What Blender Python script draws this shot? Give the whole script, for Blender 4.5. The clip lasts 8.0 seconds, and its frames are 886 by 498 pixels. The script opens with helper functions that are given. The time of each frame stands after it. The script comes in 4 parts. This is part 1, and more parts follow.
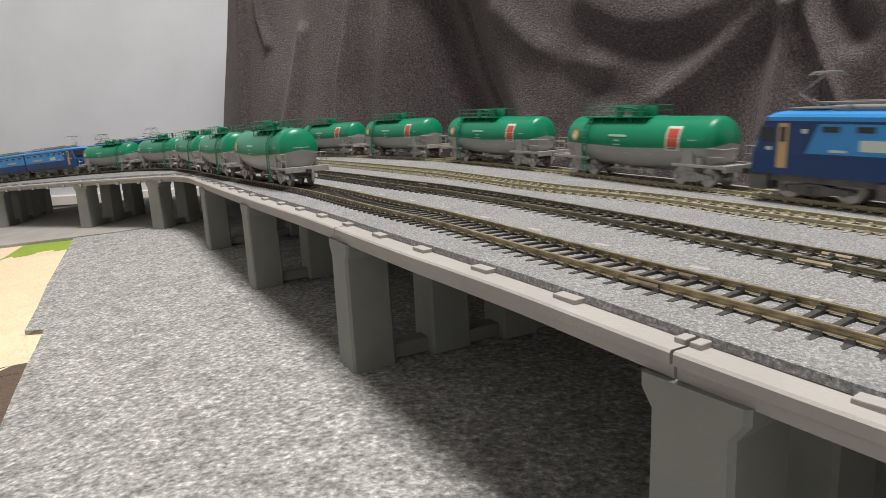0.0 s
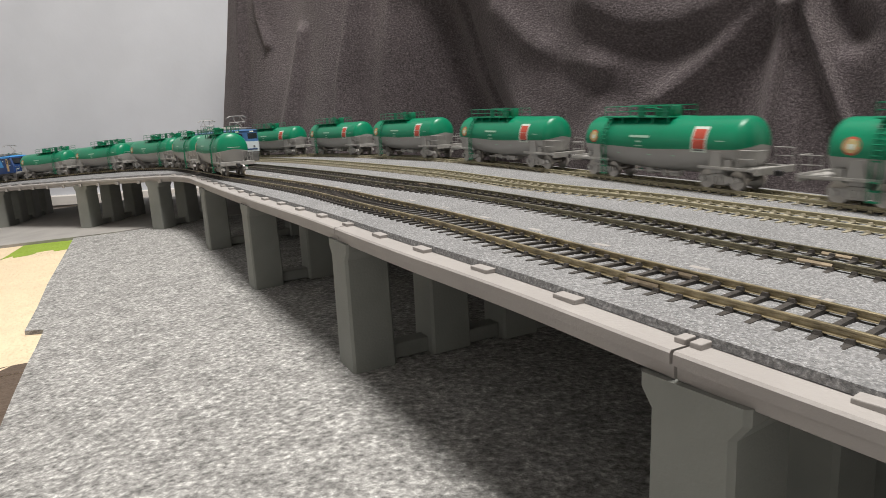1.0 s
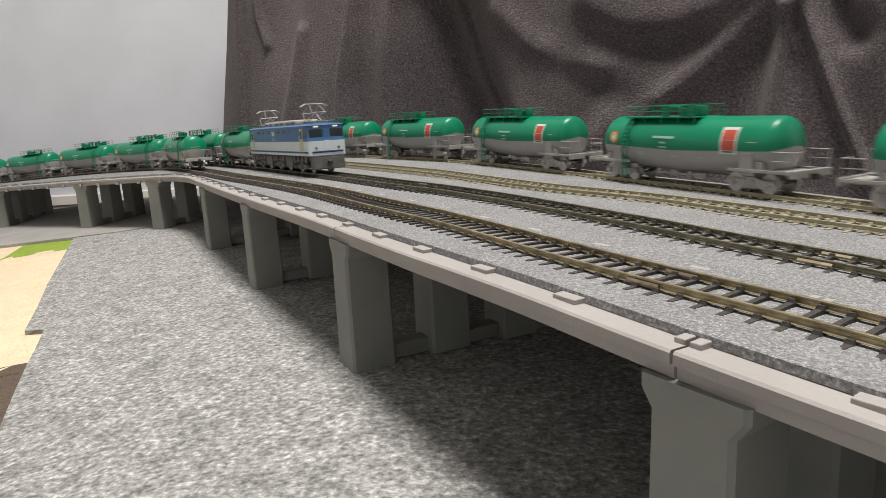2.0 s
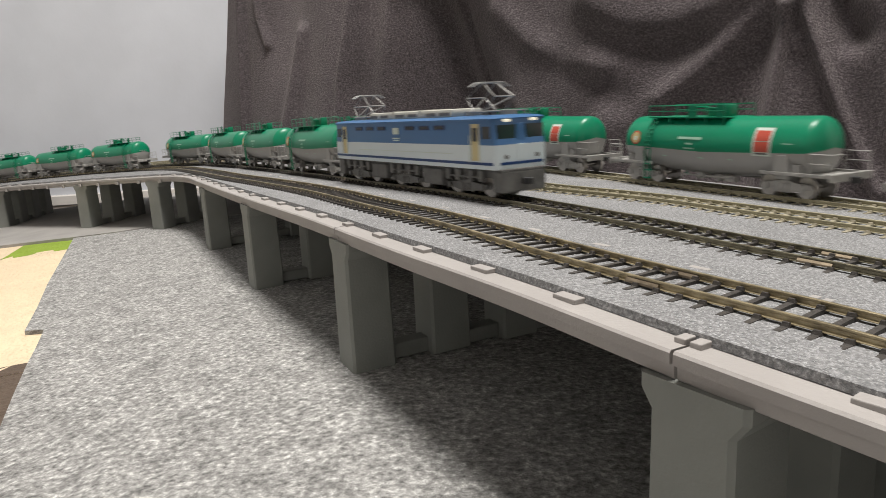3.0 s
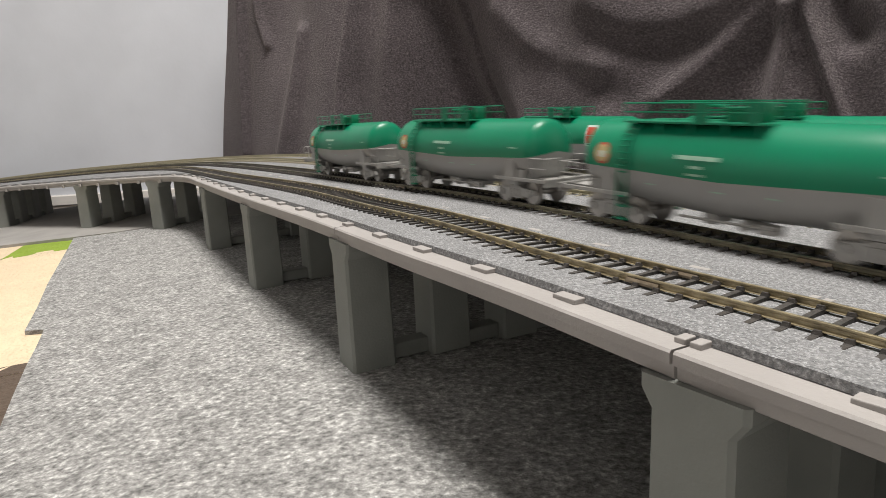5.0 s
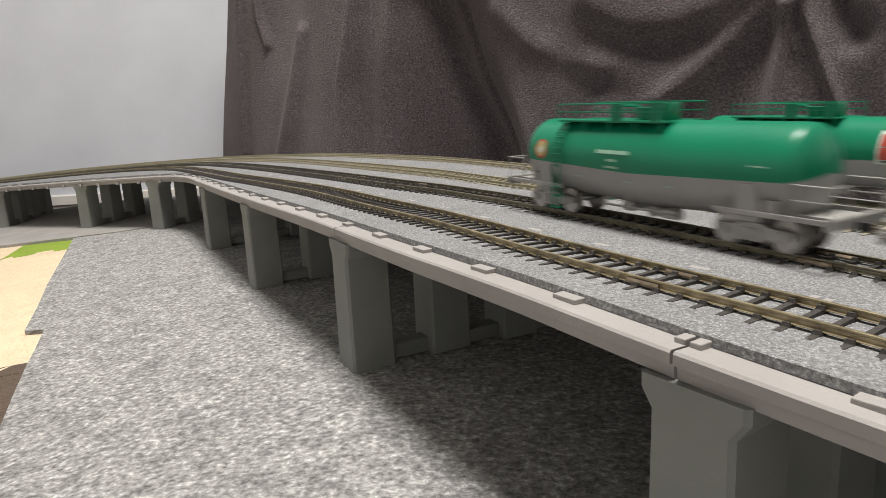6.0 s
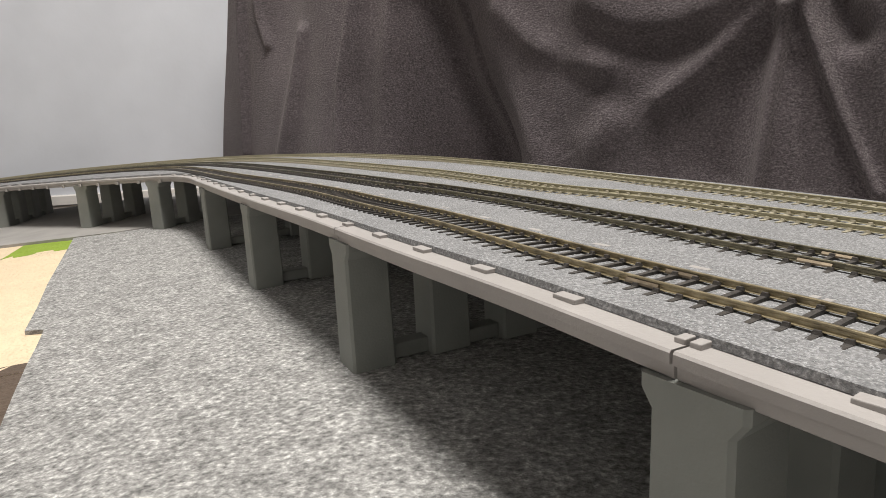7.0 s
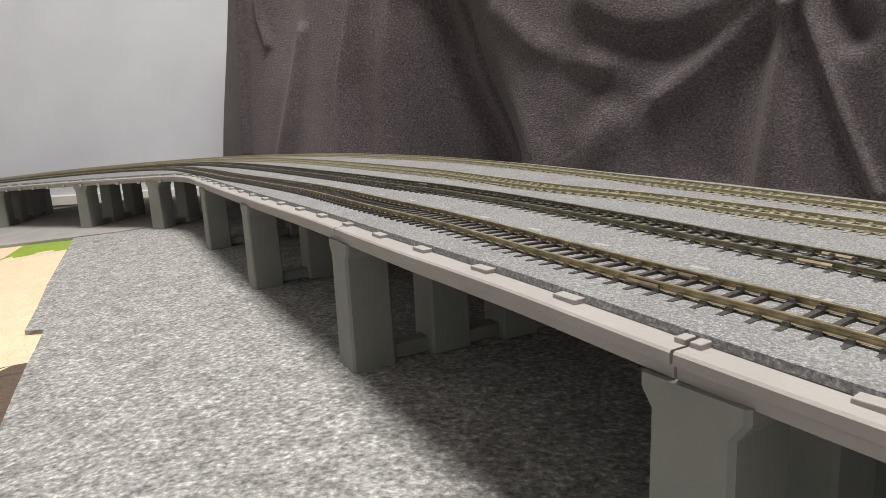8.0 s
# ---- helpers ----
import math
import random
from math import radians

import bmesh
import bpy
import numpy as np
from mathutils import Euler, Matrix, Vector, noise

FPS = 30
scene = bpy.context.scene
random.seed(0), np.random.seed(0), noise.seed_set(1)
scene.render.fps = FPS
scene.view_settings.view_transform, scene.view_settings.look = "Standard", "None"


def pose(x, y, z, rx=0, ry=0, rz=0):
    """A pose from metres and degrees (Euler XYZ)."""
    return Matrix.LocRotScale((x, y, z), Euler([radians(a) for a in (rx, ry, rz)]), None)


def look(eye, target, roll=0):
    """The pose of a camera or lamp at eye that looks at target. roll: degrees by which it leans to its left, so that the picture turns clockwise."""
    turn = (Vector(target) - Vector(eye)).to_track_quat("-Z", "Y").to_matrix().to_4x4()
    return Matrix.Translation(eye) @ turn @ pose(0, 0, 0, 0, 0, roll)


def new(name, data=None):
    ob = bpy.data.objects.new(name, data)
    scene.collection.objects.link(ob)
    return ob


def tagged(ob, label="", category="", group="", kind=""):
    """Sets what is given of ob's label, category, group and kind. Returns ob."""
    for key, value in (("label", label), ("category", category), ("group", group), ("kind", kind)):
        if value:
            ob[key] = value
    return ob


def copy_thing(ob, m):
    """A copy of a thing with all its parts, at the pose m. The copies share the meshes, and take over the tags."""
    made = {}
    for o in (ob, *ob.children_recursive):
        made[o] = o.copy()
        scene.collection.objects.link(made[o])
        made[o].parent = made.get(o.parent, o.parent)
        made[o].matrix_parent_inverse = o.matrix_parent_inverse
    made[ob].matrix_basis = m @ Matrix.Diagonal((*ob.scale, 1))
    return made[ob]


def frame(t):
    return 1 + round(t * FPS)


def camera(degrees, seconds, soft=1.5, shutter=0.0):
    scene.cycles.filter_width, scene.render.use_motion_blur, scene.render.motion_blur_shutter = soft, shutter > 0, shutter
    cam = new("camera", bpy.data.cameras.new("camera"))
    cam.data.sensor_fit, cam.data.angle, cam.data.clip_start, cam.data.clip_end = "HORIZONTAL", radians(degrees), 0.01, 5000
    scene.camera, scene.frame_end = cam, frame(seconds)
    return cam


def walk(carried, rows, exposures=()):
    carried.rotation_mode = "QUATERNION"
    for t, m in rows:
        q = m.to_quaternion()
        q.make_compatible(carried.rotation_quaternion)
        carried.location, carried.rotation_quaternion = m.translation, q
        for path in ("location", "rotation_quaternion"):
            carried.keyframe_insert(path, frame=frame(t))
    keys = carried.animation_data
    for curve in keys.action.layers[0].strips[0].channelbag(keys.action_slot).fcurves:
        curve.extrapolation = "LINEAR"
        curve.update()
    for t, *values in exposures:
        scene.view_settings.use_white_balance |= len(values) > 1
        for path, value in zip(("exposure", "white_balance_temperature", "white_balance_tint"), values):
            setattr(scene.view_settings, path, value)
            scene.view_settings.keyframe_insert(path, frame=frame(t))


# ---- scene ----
# ---- camera ----
EYE_Z = 0.1138            # eye above the felt
RAIL_Z = 0.0718           # rail tops above the felt
PITCH = 0.2068
cam = camera(69.34, 8.0, soft=0.7, shutter=0.45)
EYE = (0.0, 0.0, EYE_Z)
AIM = (0.0, math.cos(PITCH), EYE_Z - math.sin(PITCH))
walk(cam, [(0.0, look(EYE, AIM, -3.008)), (8.0, look(EYE, AIM, -3.008))])

# ---- light: one round ceiling lamp over the layout, white room, unseen walls whitened for bounce ----
scene.view_settings.exposure = 0.0
world = bpy.data.worlds.new("room_air")
scene.world = world
world.use_nodes = True
world.node_tree.nodes["Background"].inputs["Color"].default_value = (0.9, 0.95, 1.0, 1)
world.node_tree.nodes["Background"].inputs["Strength"].default_value = 0.05
lamp = bpy.data.lights.new("ceiling_lamp_glow", "AREA")
lamp.shape, lamp.size, lamp.energy, lamp.color = "DISK", 0.72, 78.0, (1.0, 0.965, 0.91)
lamp_ob = new("ceiling_lamp_glow", lamp)
lamp_ob.matrix_world = look((0.16, 0.30, 2.24), (0.16, 0.301, 0.0))


# ---- materials ----
def mat(name, color, rough=0.5, metal=0.0, var=0.12, scale=60.0, bump=0.0, bscale=400.0, spec=0.5, emit=0.0, dark=None, piece=0.0, coat=0.0):
    m = bpy.data.materials.new(name)
    m.use_nodes = True
    nt = m.node_tree
    b = nt.nodes["Principled BSDF"]
    b.inputs["Roughness"].default_value = rough
    b.inputs["Metallic"].default_value = metal
    b.inputs["Specular IOR Level"].default_value = spec
    b.inputs["Coat Weight"].default_value = coat
    co = nt.nodes.new("ShaderNodeTexCoord")
    n1 = nt.nodes.new("ShaderNodeTexNoise")
    n1.inputs["Scale"].default_value, n1.inputs["Detail"].default_value = scale, 5
    nt.links.new(co.outputs["Object"], n1.inputs["Vector"])
    ramp = nt.nodes.new("ShaderNodeValToRGB")
    lo = dark or tuple(c * (1 - var * 1.6) for c in color)
    hi = tuple(min(1.0, c * (1 + var)) for c in color)
    ramp.color_ramp.elements[0].position, ramp.color_ramp.elements[1].position = 0.3, 0.7
    ramp.color_ramp.elements[0].color, ramp.color_ramp.elements[1].color = (*lo, 1), (*hi, 1)
    nt.links.new(n1.outputs["Fac"], ramp.inputs["Fac"])
    last = ramp.outputs["Color"]
    if piece:
        info = nt.nodes.new("ShaderNodeObjectInfo")
        mr = nt.nodes.new("ShaderNodeMapRange")
        mr.inputs["To Min"].default_value, mr.inputs["To Max"].default_value = 1 - piece, 1 + piece
        nt.links.new(info.outputs["Random"], mr.inputs["Value"])
        mul = nt.nodes.new("ShaderNodeVectorMath")
        mul.operation = "SCALE"
        nt.links.new(last, mul.inputs[0])
        nt.links.new(mr.outputs["Result"], mul.inputs["Scale"])
        last = mul.outputs["Vector"]
    nt.links.new(last, b.inputs["Base Color"])
    if bump:
        n2 = nt.nodes.new("ShaderNodeTexNoise")
        n2.inputs["Scale"].default_value, n2.inputs["Detail"].default_value = bscale, 4
        nt.links.new(co.outputs["Object"], n2.inputs["Vector"])
        bp = nt.nodes.new("ShaderNodeBump")
        bp.inputs["Strength"].default_value, bp.inputs["Distance"].default_value = bump, 1.0 / bscale
        nt.links.new(n2.outputs["Fac"], bp.inputs["Height"])
        nt.links.new(bp.outputs["Normal"], b.inputs["Normal"])
    if emit:
        b.inputs["Emission Color"].default_value = (*color, 1)
        b.inputs["Emission Strength"].default_value = emit
    return m


def mat_speckle(name, stops, scale, detail=6.0, rough=0.95, big=30.0, bigvar=0.15, bump=0.6, bumpdist=0.001, stretch=(1, 1, 1), island=0.0):
    """Mottled stuff (felt, ballast, fleece): fine noise through several colour stops, shaded by a coarse one."""
    m = bpy.data.materials.new(name)
    m.use_nodes = True
    nt = m.node_tree
    b = nt.nodes["Principled BSDF"]
    b.inputs["Roughness"].default_value = rough
    b.inputs["Specular IOR Level"].default_value = 0.2
    co = nt.nodes.new("ShaderNodeTexCoord")
    mp = nt.nodes.new("ShaderNodeMapping")
    mp.inputs["Scale"].default_value = stretch
    nt.links.new(co.outputs["Object"], mp.inputs["Vector"])
    n1 = nt.nodes.new("ShaderNodeTexNoise")
    n1.inputs["Scale"].default_value, n1.inputs["Detail"].default_value, n1.inputs["Roughness"].default_value = scale, detail, 0.65
    nt.links.new(mp.outputs["Vector"], n1.inputs["Vector"])
    ramp = nt.nodes.new("ShaderNodeValToRGB")
    while len(ramp.color_ramp.elements) < len(stops):
        ramp.color_ramp.elements.new(0.5)
    for e, (p, c) in zip(ramp.color_ramp.elements, stops):
        e.position, e.color = p, (*c, 1)
    nt.links.new(n1.outputs["Fac"], ramp.inputs["Fac"])
    n2 = nt.nodes.new("ShaderNodeTexNoise")
    n2.inputs["Scale"].default_value, n2.inputs["Detail"].default_value = big, 3
    nt.links.new(co.outputs["Object"], n2.inputs["Vector"])
    mr = nt.nodes.new("ShaderNodeMapRange")
    mr.inputs["From Min"].default_value, mr.inputs["From Max"].default_value = 0.3, 0.7
    mr.inputs["To Min"].default_value, mr.inputs["To Max"].default_value = 1 - bigvar, 1 + bigvar
    nt.links.new(n2.outputs["Fac"], mr.inputs["Value"])
    mul = nt.nodes.new("ShaderNodeVectorMath")
    mul.operation = "SCALE"
    nt.links.new(ramp.outputs["Color"], mul.inputs[0])
    nt.links.new(mr.outputs["Result"], mul.inputs["Scale"])
    last = mul.outputs["Vector"]
    if island:
        geo = nt.nodes.new("ShaderNodeNewGeometry")
        m2 = nt.nodes.new("ShaderNodeMapRange")
        m2.inputs["To Min"].default_value, m2.inputs["To Max"].default_value = 1 - island, 1 + island
        nt.links.new(geo.outputs["Random Per Island"], m2.inputs["Value"])
        mu = nt.nodes.new("ShaderNodeVectorMath")
        mu.operation = "SCALE"
        nt.links.new(last, mu.inputs[0])
        nt.links.new(m2.outputs["Result"], mu.inputs["Scale"])
        last = mu.outputs["Vector"]
    nt.links.new(last, b.inputs["Base Color"])
    bp = nt.nodes.new("ShaderNodeBump")
    bp.inputs["Strength"].default_value, bp.inputs["Distance"].default_value = bump, bumpdist
    nt.links.new(n1.outputs["Fac"], bp.inputs["Height"])
    nt.links.new(bp.outputs["Normal"], b.inputs["Normal"])
    return m


M_FELT = mat_speckle("grey_felt", [(0.30, (0.10, 0.098, 0.095)), (0.45, (0.235, 0.231, 0.225)), (0.56, (0.35, 0.344, 0.335)), (0.70, (0.66, 0.655, 0.64))], 430, 6, big=85, bigvar=0.20, bump=0.9, bumpdist=0.0010, stretch=(0.85, 1.0, 1))
M_BALLAST = mat_speckle("grey_ballast", [(0.28, (0.115, 0.115, 0.118)), (0.44, (0.178, 0.178, 0.181)), (0.55, (0.235, 0.234, 0.238)), (0.72, (0.42, 0.42, 0.42))], 1000, 3, big=45, bigvar=0.10, bump=0.8, bumpdist=0.0005)
M_STONE = mat_speckle("ballast_stone", [(0.3, (0.175, 0.175, 0.18)), (0.7, (0.32, 0.32, 0.33))], 700, 2, rough=0.6, big=60, bigvar=0.10, bump=0.2, bumpdist=0.0002, island=0.38)
M_STONE.node_tree.nodes["Principled BSDF"].inputs["Specular IOR Level"].default_value = 0.6
M_FLEECE = mat_speckle("dark_grey_fleece", [(0.30, (0.043, 0.036, 0.039)), (0.5, (0.093, 0.078, 0.084)), (0.70, (0.18, 0.155, 0.163))], 400, 4, big=7, bigvar=0.20, bump=1.0, bumpdist=0.0030, stretch=(0.85, 0.85, 1.25))
M_FLEECE.node_tree.nodes["Principled BSDF"].inputs["Sheen Weight"].default_value = 0.35
M_FLEECE.node_tree.nodes["Principled BSDF"].inputs["Sheen Tint"].default_value = (0.55, 0.5, 0.48, 1)
M_WALL = mat("wallpaper_white", (0.56, 0.575, 0.62), 0.85, var=0.035, scale=9, bump=0.03, bscale=160, spec=0.2)
M_CEIL = mat("ceiling_white", (0.84, 0.84, 0.83), 0.9, var=0.03, scale=5)
M_SKIRT = mat("skirting_white", (0.72, 0.69, 0.66), 0.45, var=0.05, scale=30)
M_CREAM = mat("foam_cream", (0.74, 0.60, 0.42), 0.8, var=0.04, scale=40, bump=0.9, bscale=260, spec=0.2)
M_GREEN = mat("foam_green", (0.26, 0.36, 0.05), 0.8, var=0.06, scale=40, bump=0.9, bscale=260, spec=0.2)
M_BROWN = mat("foam_brown", (0.115, 0.085, 0.065), 0.8, var=0.08, scale=40, bump=0.9, bscale=260, spec=0.2)
M_BOARD = mat("grey_board", (0.33, 0.315, 0.30), 0.7, var=0.08, scale=25, bump=0.1, bscale=300)
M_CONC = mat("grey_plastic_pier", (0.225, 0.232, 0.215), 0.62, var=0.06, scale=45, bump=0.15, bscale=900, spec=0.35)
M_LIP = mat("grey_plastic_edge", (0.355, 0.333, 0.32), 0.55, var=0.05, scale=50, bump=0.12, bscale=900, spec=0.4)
M_RAIL = mat("weathered_rail", (0.39, 0.325, 0.205), 0.30, metal=0.5, var=0.30, scale=160, bump=0.1, bscale=1500)
M_RAILDARK = mat("olive_brown_rail", (0.215, 0.195, 0.135), 0.30, metal=0.5, var=0.25, scale=160, bump=0.1, bscale=1500)
M_RAILPALE = mat("tan_rail", (0.37, 0.335, 0.225), 0.40, metal=0.15, var=0.12, scale=220, bump=0.1, bscale=1500)
M_TIE = mat("dark_brown_sleeper", (0.052, 0.045, 0.040), 0.6, var=0.25, scale=400, bump=0.3, bscale=1500, piece=0.18)
M_TIE2 = mat("tan_sleeper", (0.34, 0.305, 0.225), 0.55, var=0.18, scale=400, bump=0.2, bscale=1500, piece=0.12)
M_JOINER = mat("rail_joiner_metal", (0.26, 0.21, 0.15), 0.45, metal=0.8, var=0.2, scale=300)
M_TANKG = mat("green_tank_paint", (0.002, 0.195, 0.098), 0.33, var=0.05, scale=30, spec=0.38)
M_TANKS = mat("grey_tank_paint", (0.30, 0.295, 0.285), 0.36, var=0.06, scale=30, spec=0.5)
M_BOGIE = mat("grey_bogie_plastic", (0.36, 0.35, 0.335), 0.5, var=0.14, scale=250, bump=0.1, bscale=900)
M_WHEEL = mat("wheel_metal", (0.42, 0.40, 0.38), 0.3, metal=0.85, var=0.12, scale=300)
M_DARK = mat("underframe_dark", (0.03, 0.03, 0.032), 0.6, var=0.2, scale=200)
M_UNDER = mat("underframe_grey", (0.125, 0.123, 0.118), 0.6, var=0.2, scale=200, bump=0.15, bscale=900)
M_WHITE = mat("white_print", (0.55, 0.62, 0.56), 0.5, var=0.03)
M_TEXT = mat("pale_print", (0.30, 0.50, 0.38), 0.5, var=0.03)
M_RED = mat("red_print", (0.47, 0.07, 0.04), 0.5, var=0.05)
M_YEL = mat("yellow_print", (0.52, 0.42, 0.20), 0.5, var=0.06)
M_LOCOB = mat("blue_loco_paint", (0.046, 0.135, 0.30), 0.35, var=0.04, scale=30)
M_LOCOW = mat("pale_loco_paint", (0.60, 0.67, 0.70), 0.38, var=0.03, scale=30)
M_NAVY = mat("navy_paint", (0.004, 0.036, 0.145), 0.32, var=0.05, scale=30)
M_SKY = mat("sky_blue_paint", (0.040, 0.26, 0.62), 0.32, var=0.04, scale=30)
M_DOORY = mat("pale_yellow_door", (0.56, 0.48, 0.26), 0.45, var=0.05)
M_TAN = mat("tan_door", (0.52, 0.36, 0.17), 0.45, var=0.05)
M_ROOF = mat("roof_grey_beige", (0.44, 0.43, 0.385), 0.5, var=0.06, scale=60)
M_PANTO = mat("pantograph_grey", (0.24, 0.235, 0.225), 0.45, metal=0.3, var=0.08)
M_GLASS = mat("dark_window", (0.022, 0.026, 0.03), 0.12, var=0.1, spec=0.6)
M_LIGHT = mat("headlight_glow", (1.0, 0.93, 0.72), 0.3, var=0.0, emit=0.45)


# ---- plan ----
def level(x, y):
    """Drop of floor and viaduct to both sides, bent to fit the camera's view."""
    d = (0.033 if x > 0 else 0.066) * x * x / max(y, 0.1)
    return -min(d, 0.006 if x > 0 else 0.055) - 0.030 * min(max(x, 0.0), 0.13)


def spline(points, step=0.002):
    """Even samples along a smooth centripetal curve through the plan points: array and arc lengths."""
    P = np.array(points, float)
    P = np.vstack([2 * P[0] - P[1], P, 2 * P[-1] - P[-2]])
    out = []
    for i in range(1, len(P) - 2):
        p0, p1, p2, p3 = P[i - 1:i + 3]
        t1 = np.linalg.norm(p1 - p0) ** .5
        t2 = t1 + np.linalg.norm(p2 - p1) ** .5
        t3 = t2 + np.linalg.norm(p3 - p2) ** .5
        t = np.linspace(t1, t2, 60, endpoint=False)[:, None]
        a1 = (t1 - t) / t1 * p0 + t / t1 * p1
        a2 = (t2 - t) / (t2 - t1) * p1 + (t - t1) / (t2 - t1) * p2
        a3 = (t3 - t) / (t3 - t2) * p2 + (t - t2) / (t3 - t2) * p3
        b1 = (t2 - t) / t2 * a1 + t / t2 * a2
        b2 = (t3 - t) / (t3 - t1) * a2 + (t - t1) / (t3 - t1) * a3
        out.append((t2 - t) / (t2 - t1) * b1 + (t - t1) / (t2 - t1) * b2)
    Q = np.vstack(out + [P[-2:-1]])
    s = np.r_[0, np.cumsum(np.linalg.norm(np.diff(Q, axis=0), axis=1))]
    u = np.arange(0, s[-1], step)
    R = np.c_[np.interp(u, s, Q[:, 0]), np.interp(u, s, Q[:, 1])]
    k = np.hanning(31)
    k /= k.sum()
    for j in range(2):
        a = np.r_[2 * R[0, j] - R[15:0:-1, j], R[:, j], 2 * R[-1, j] - R[-2:-17:-1, j]]
        R[:, j] = np.convolve(a, k, "valid")
    return R, np.r_[0, np.cumsum(np.linalg.norm(np.diff(R, axis=0), axis=1))]


class Line:
    """A curve in plan with arc length; s grows from behind the camera to the far curve."""

    def __init__(self, points):
        self.R, self.S = spline(points)
        self.length = self.S[-1]

    def at(self, s):
        return np.array([np.interp(s, self.S, self.R[:, 0]), np.interp(s, self.S, self.R[:, 1])])

    def way(self, s, h=0.004):
        d = self.at(min(s + h, self.length)) - self.at(max(s - h, 0))
        return d / np.linalg.norm(d)

    def off(self, s, d):
        """d metres to the right of the way, seen along growing s."""
        w = self.way(s)
        return self.at(s) + np.array([w[1], -w[0]]) * d

    def near(self, x, y):
        return float(self.S[np.argmin((self.R[:, 0] - x) ** 2 + (self.R[:, 1] - y) ** 2)])


TRACKS = {
    "T1": [(1.1833, -1.6146), (0.6103, -0.6977), (0.2664, -0.1476), (0.1595, 0.0151), (0.0896, 0.1232), (0.063, 0.1591), (0.0431, 0.1907), (0.0111, 0.2509), (-0.03, 0.326), (-0.076, 0.415), (-0.135, 0.515), (-0.192, 0.608), (-0.277, 0.757), (-0.365, 0.892), (-0.494, 1.0), (-0.66, 1.1), (-0.87, 1.205), (-1.08, 1.255), (-1.3, 1.235), (-1.52, 1.12), (-1.69, 0.9), (-1.765, 0.6), (-1.78, 0.2), (-1.78, -0.6)],
    "T2": [(1.2163, -1.5688), (0.6432, -0.6519), (0.2994, -0.1017), (0.1962, 0.0633), (0.1287, 0.175), (0.1034, 0.2098), (0.0861, 0.2417), (0.062, 0.2822), (0.0285, 0.3402), (-0.021, 0.416), (-0.07, 0.502), (-0.103, 0.559), (-0.177, 0.687), (-0.258, 0.818), (-0.345, 0.94), (-0.47, 1.042), (-0.638, 1.142), (-0.853, 1.249), (-1.075, 1.3), (-1.31, 1.28), (-1.545, 1.155)],
    "T3": [(1.2574, -1.5075), (0.6843, -0.5906), (0.3405, -0.0404), (0.2373, 0.1246), (0.1704, 0.2372), (0.1456, 0.2756), (0.1155, 0.3245), (0.0675, 0.377), (0.039, 0.4213), (0.003, 0.485), (-0.045, 0.57), (-0.114, 0.692), (-0.16, 0.77), (-0.218, 0.855), (-0.318, 0.975), (-0.45, 1.08), (-0.618, 1.18), (-0.837, 1.291), (-1.07, 1.344), (-1.32, 1.323), (-1.57, 1.19)],
    "T4": [(1.2885, -1.462), (0.7155, -0.5451), (0.3716, 0.0051), (0.2685, 0.1701), (0.2019, 0.2832), (0.1745, 0.3328), (0.1422, 0.3991), (0.0915, 0.4966), (0.0549, 0.5651), (0.007, 0.6402), (-0.055, 0.735), (-0.14, 0.858), (-0.222, 0.945), (-0.315, 1.035), (-0.43, 1.12), (-0.598, 1.219), (-0.82, 1.333), (-1.065, 1.388), (-1.33, 1.366), (-1.595, 1.225)],
}
LINES = {k: Line(v) for k, v in TRACKS.items()}
LIP = Line([(1.1498, -1.6382), (0.5808, -0.7278), (0.2394, -0.1815), (0.1386, -0.0179), (0.0668, 0.0891), (0.0488, 0.1149), (0.0376, 0.1331), (0.0172, 0.1686), (-0.007, 0.208), (-0.03, 0.25), (-0.066, 0.319), (-0.123, 0.422), (-0.169, 0.507), (-0.241, 0.643), (-0.29, 0.735), (-0.335, 0.788), (-0.437, 0.857), (-0.57, 0.947), (-0.78, 1.085), (-1.0, 1.15), (-1.25, 1.13), (-1.45, 1.02), (-1.6, 0.83), (-1.67, 0.55), (-1.68, 0.2), (-1.68, -0.6)])
BACK = Line([(p[0] + 0.028, p[1] + 0.016) for p in TRACKS["T4"][:-4]] + [(-0.81, 1.363), (-1.07, 1.418), (-1.36, 1.395), (-1.65, 1.25), (-1.83, 1.0), (-1.90, 0.6), (-1.92, 0.2), (-1.92, -0.6)])


# ---- mesh helpers ----
def part(name, bm, material, parent=None, label="", smooth=False):
    me = bpy.data.meshes.new(name)
    bmesh.ops.recalc_face_normals(bm, faces=bm.faces)
    bm.to_mesh(me)
    bm.free()
    me.materials.append(material)
    if smooth:
        me.polygons.foreach_set("use_smooth", [True] * len(me.polygons))
        me.set_sharp_from_angle(angle=radians(40))
    ob = new(name, me)
    ob.parent = parent
    if label:
        tagged(ob, label)
    return ob


def raw(name, verts, faces, material, parent=None, smooth=False):
    me = bpy.data.meshes.new(name)
    me.from_pydata(verts, [], faces)
    me.materials.append(material)
    if smooth:
        me.polygons.foreach_set("use_smooth", [True] * len(me.polygons))
    me.update()
    ob = new(name, me)
    ob.parent = parent
    return ob


def empty(name, label, category, group=""):
    ob = new(name)
    ob.empty_display_size = 0.02
    return tagged(ob, label, category, group)


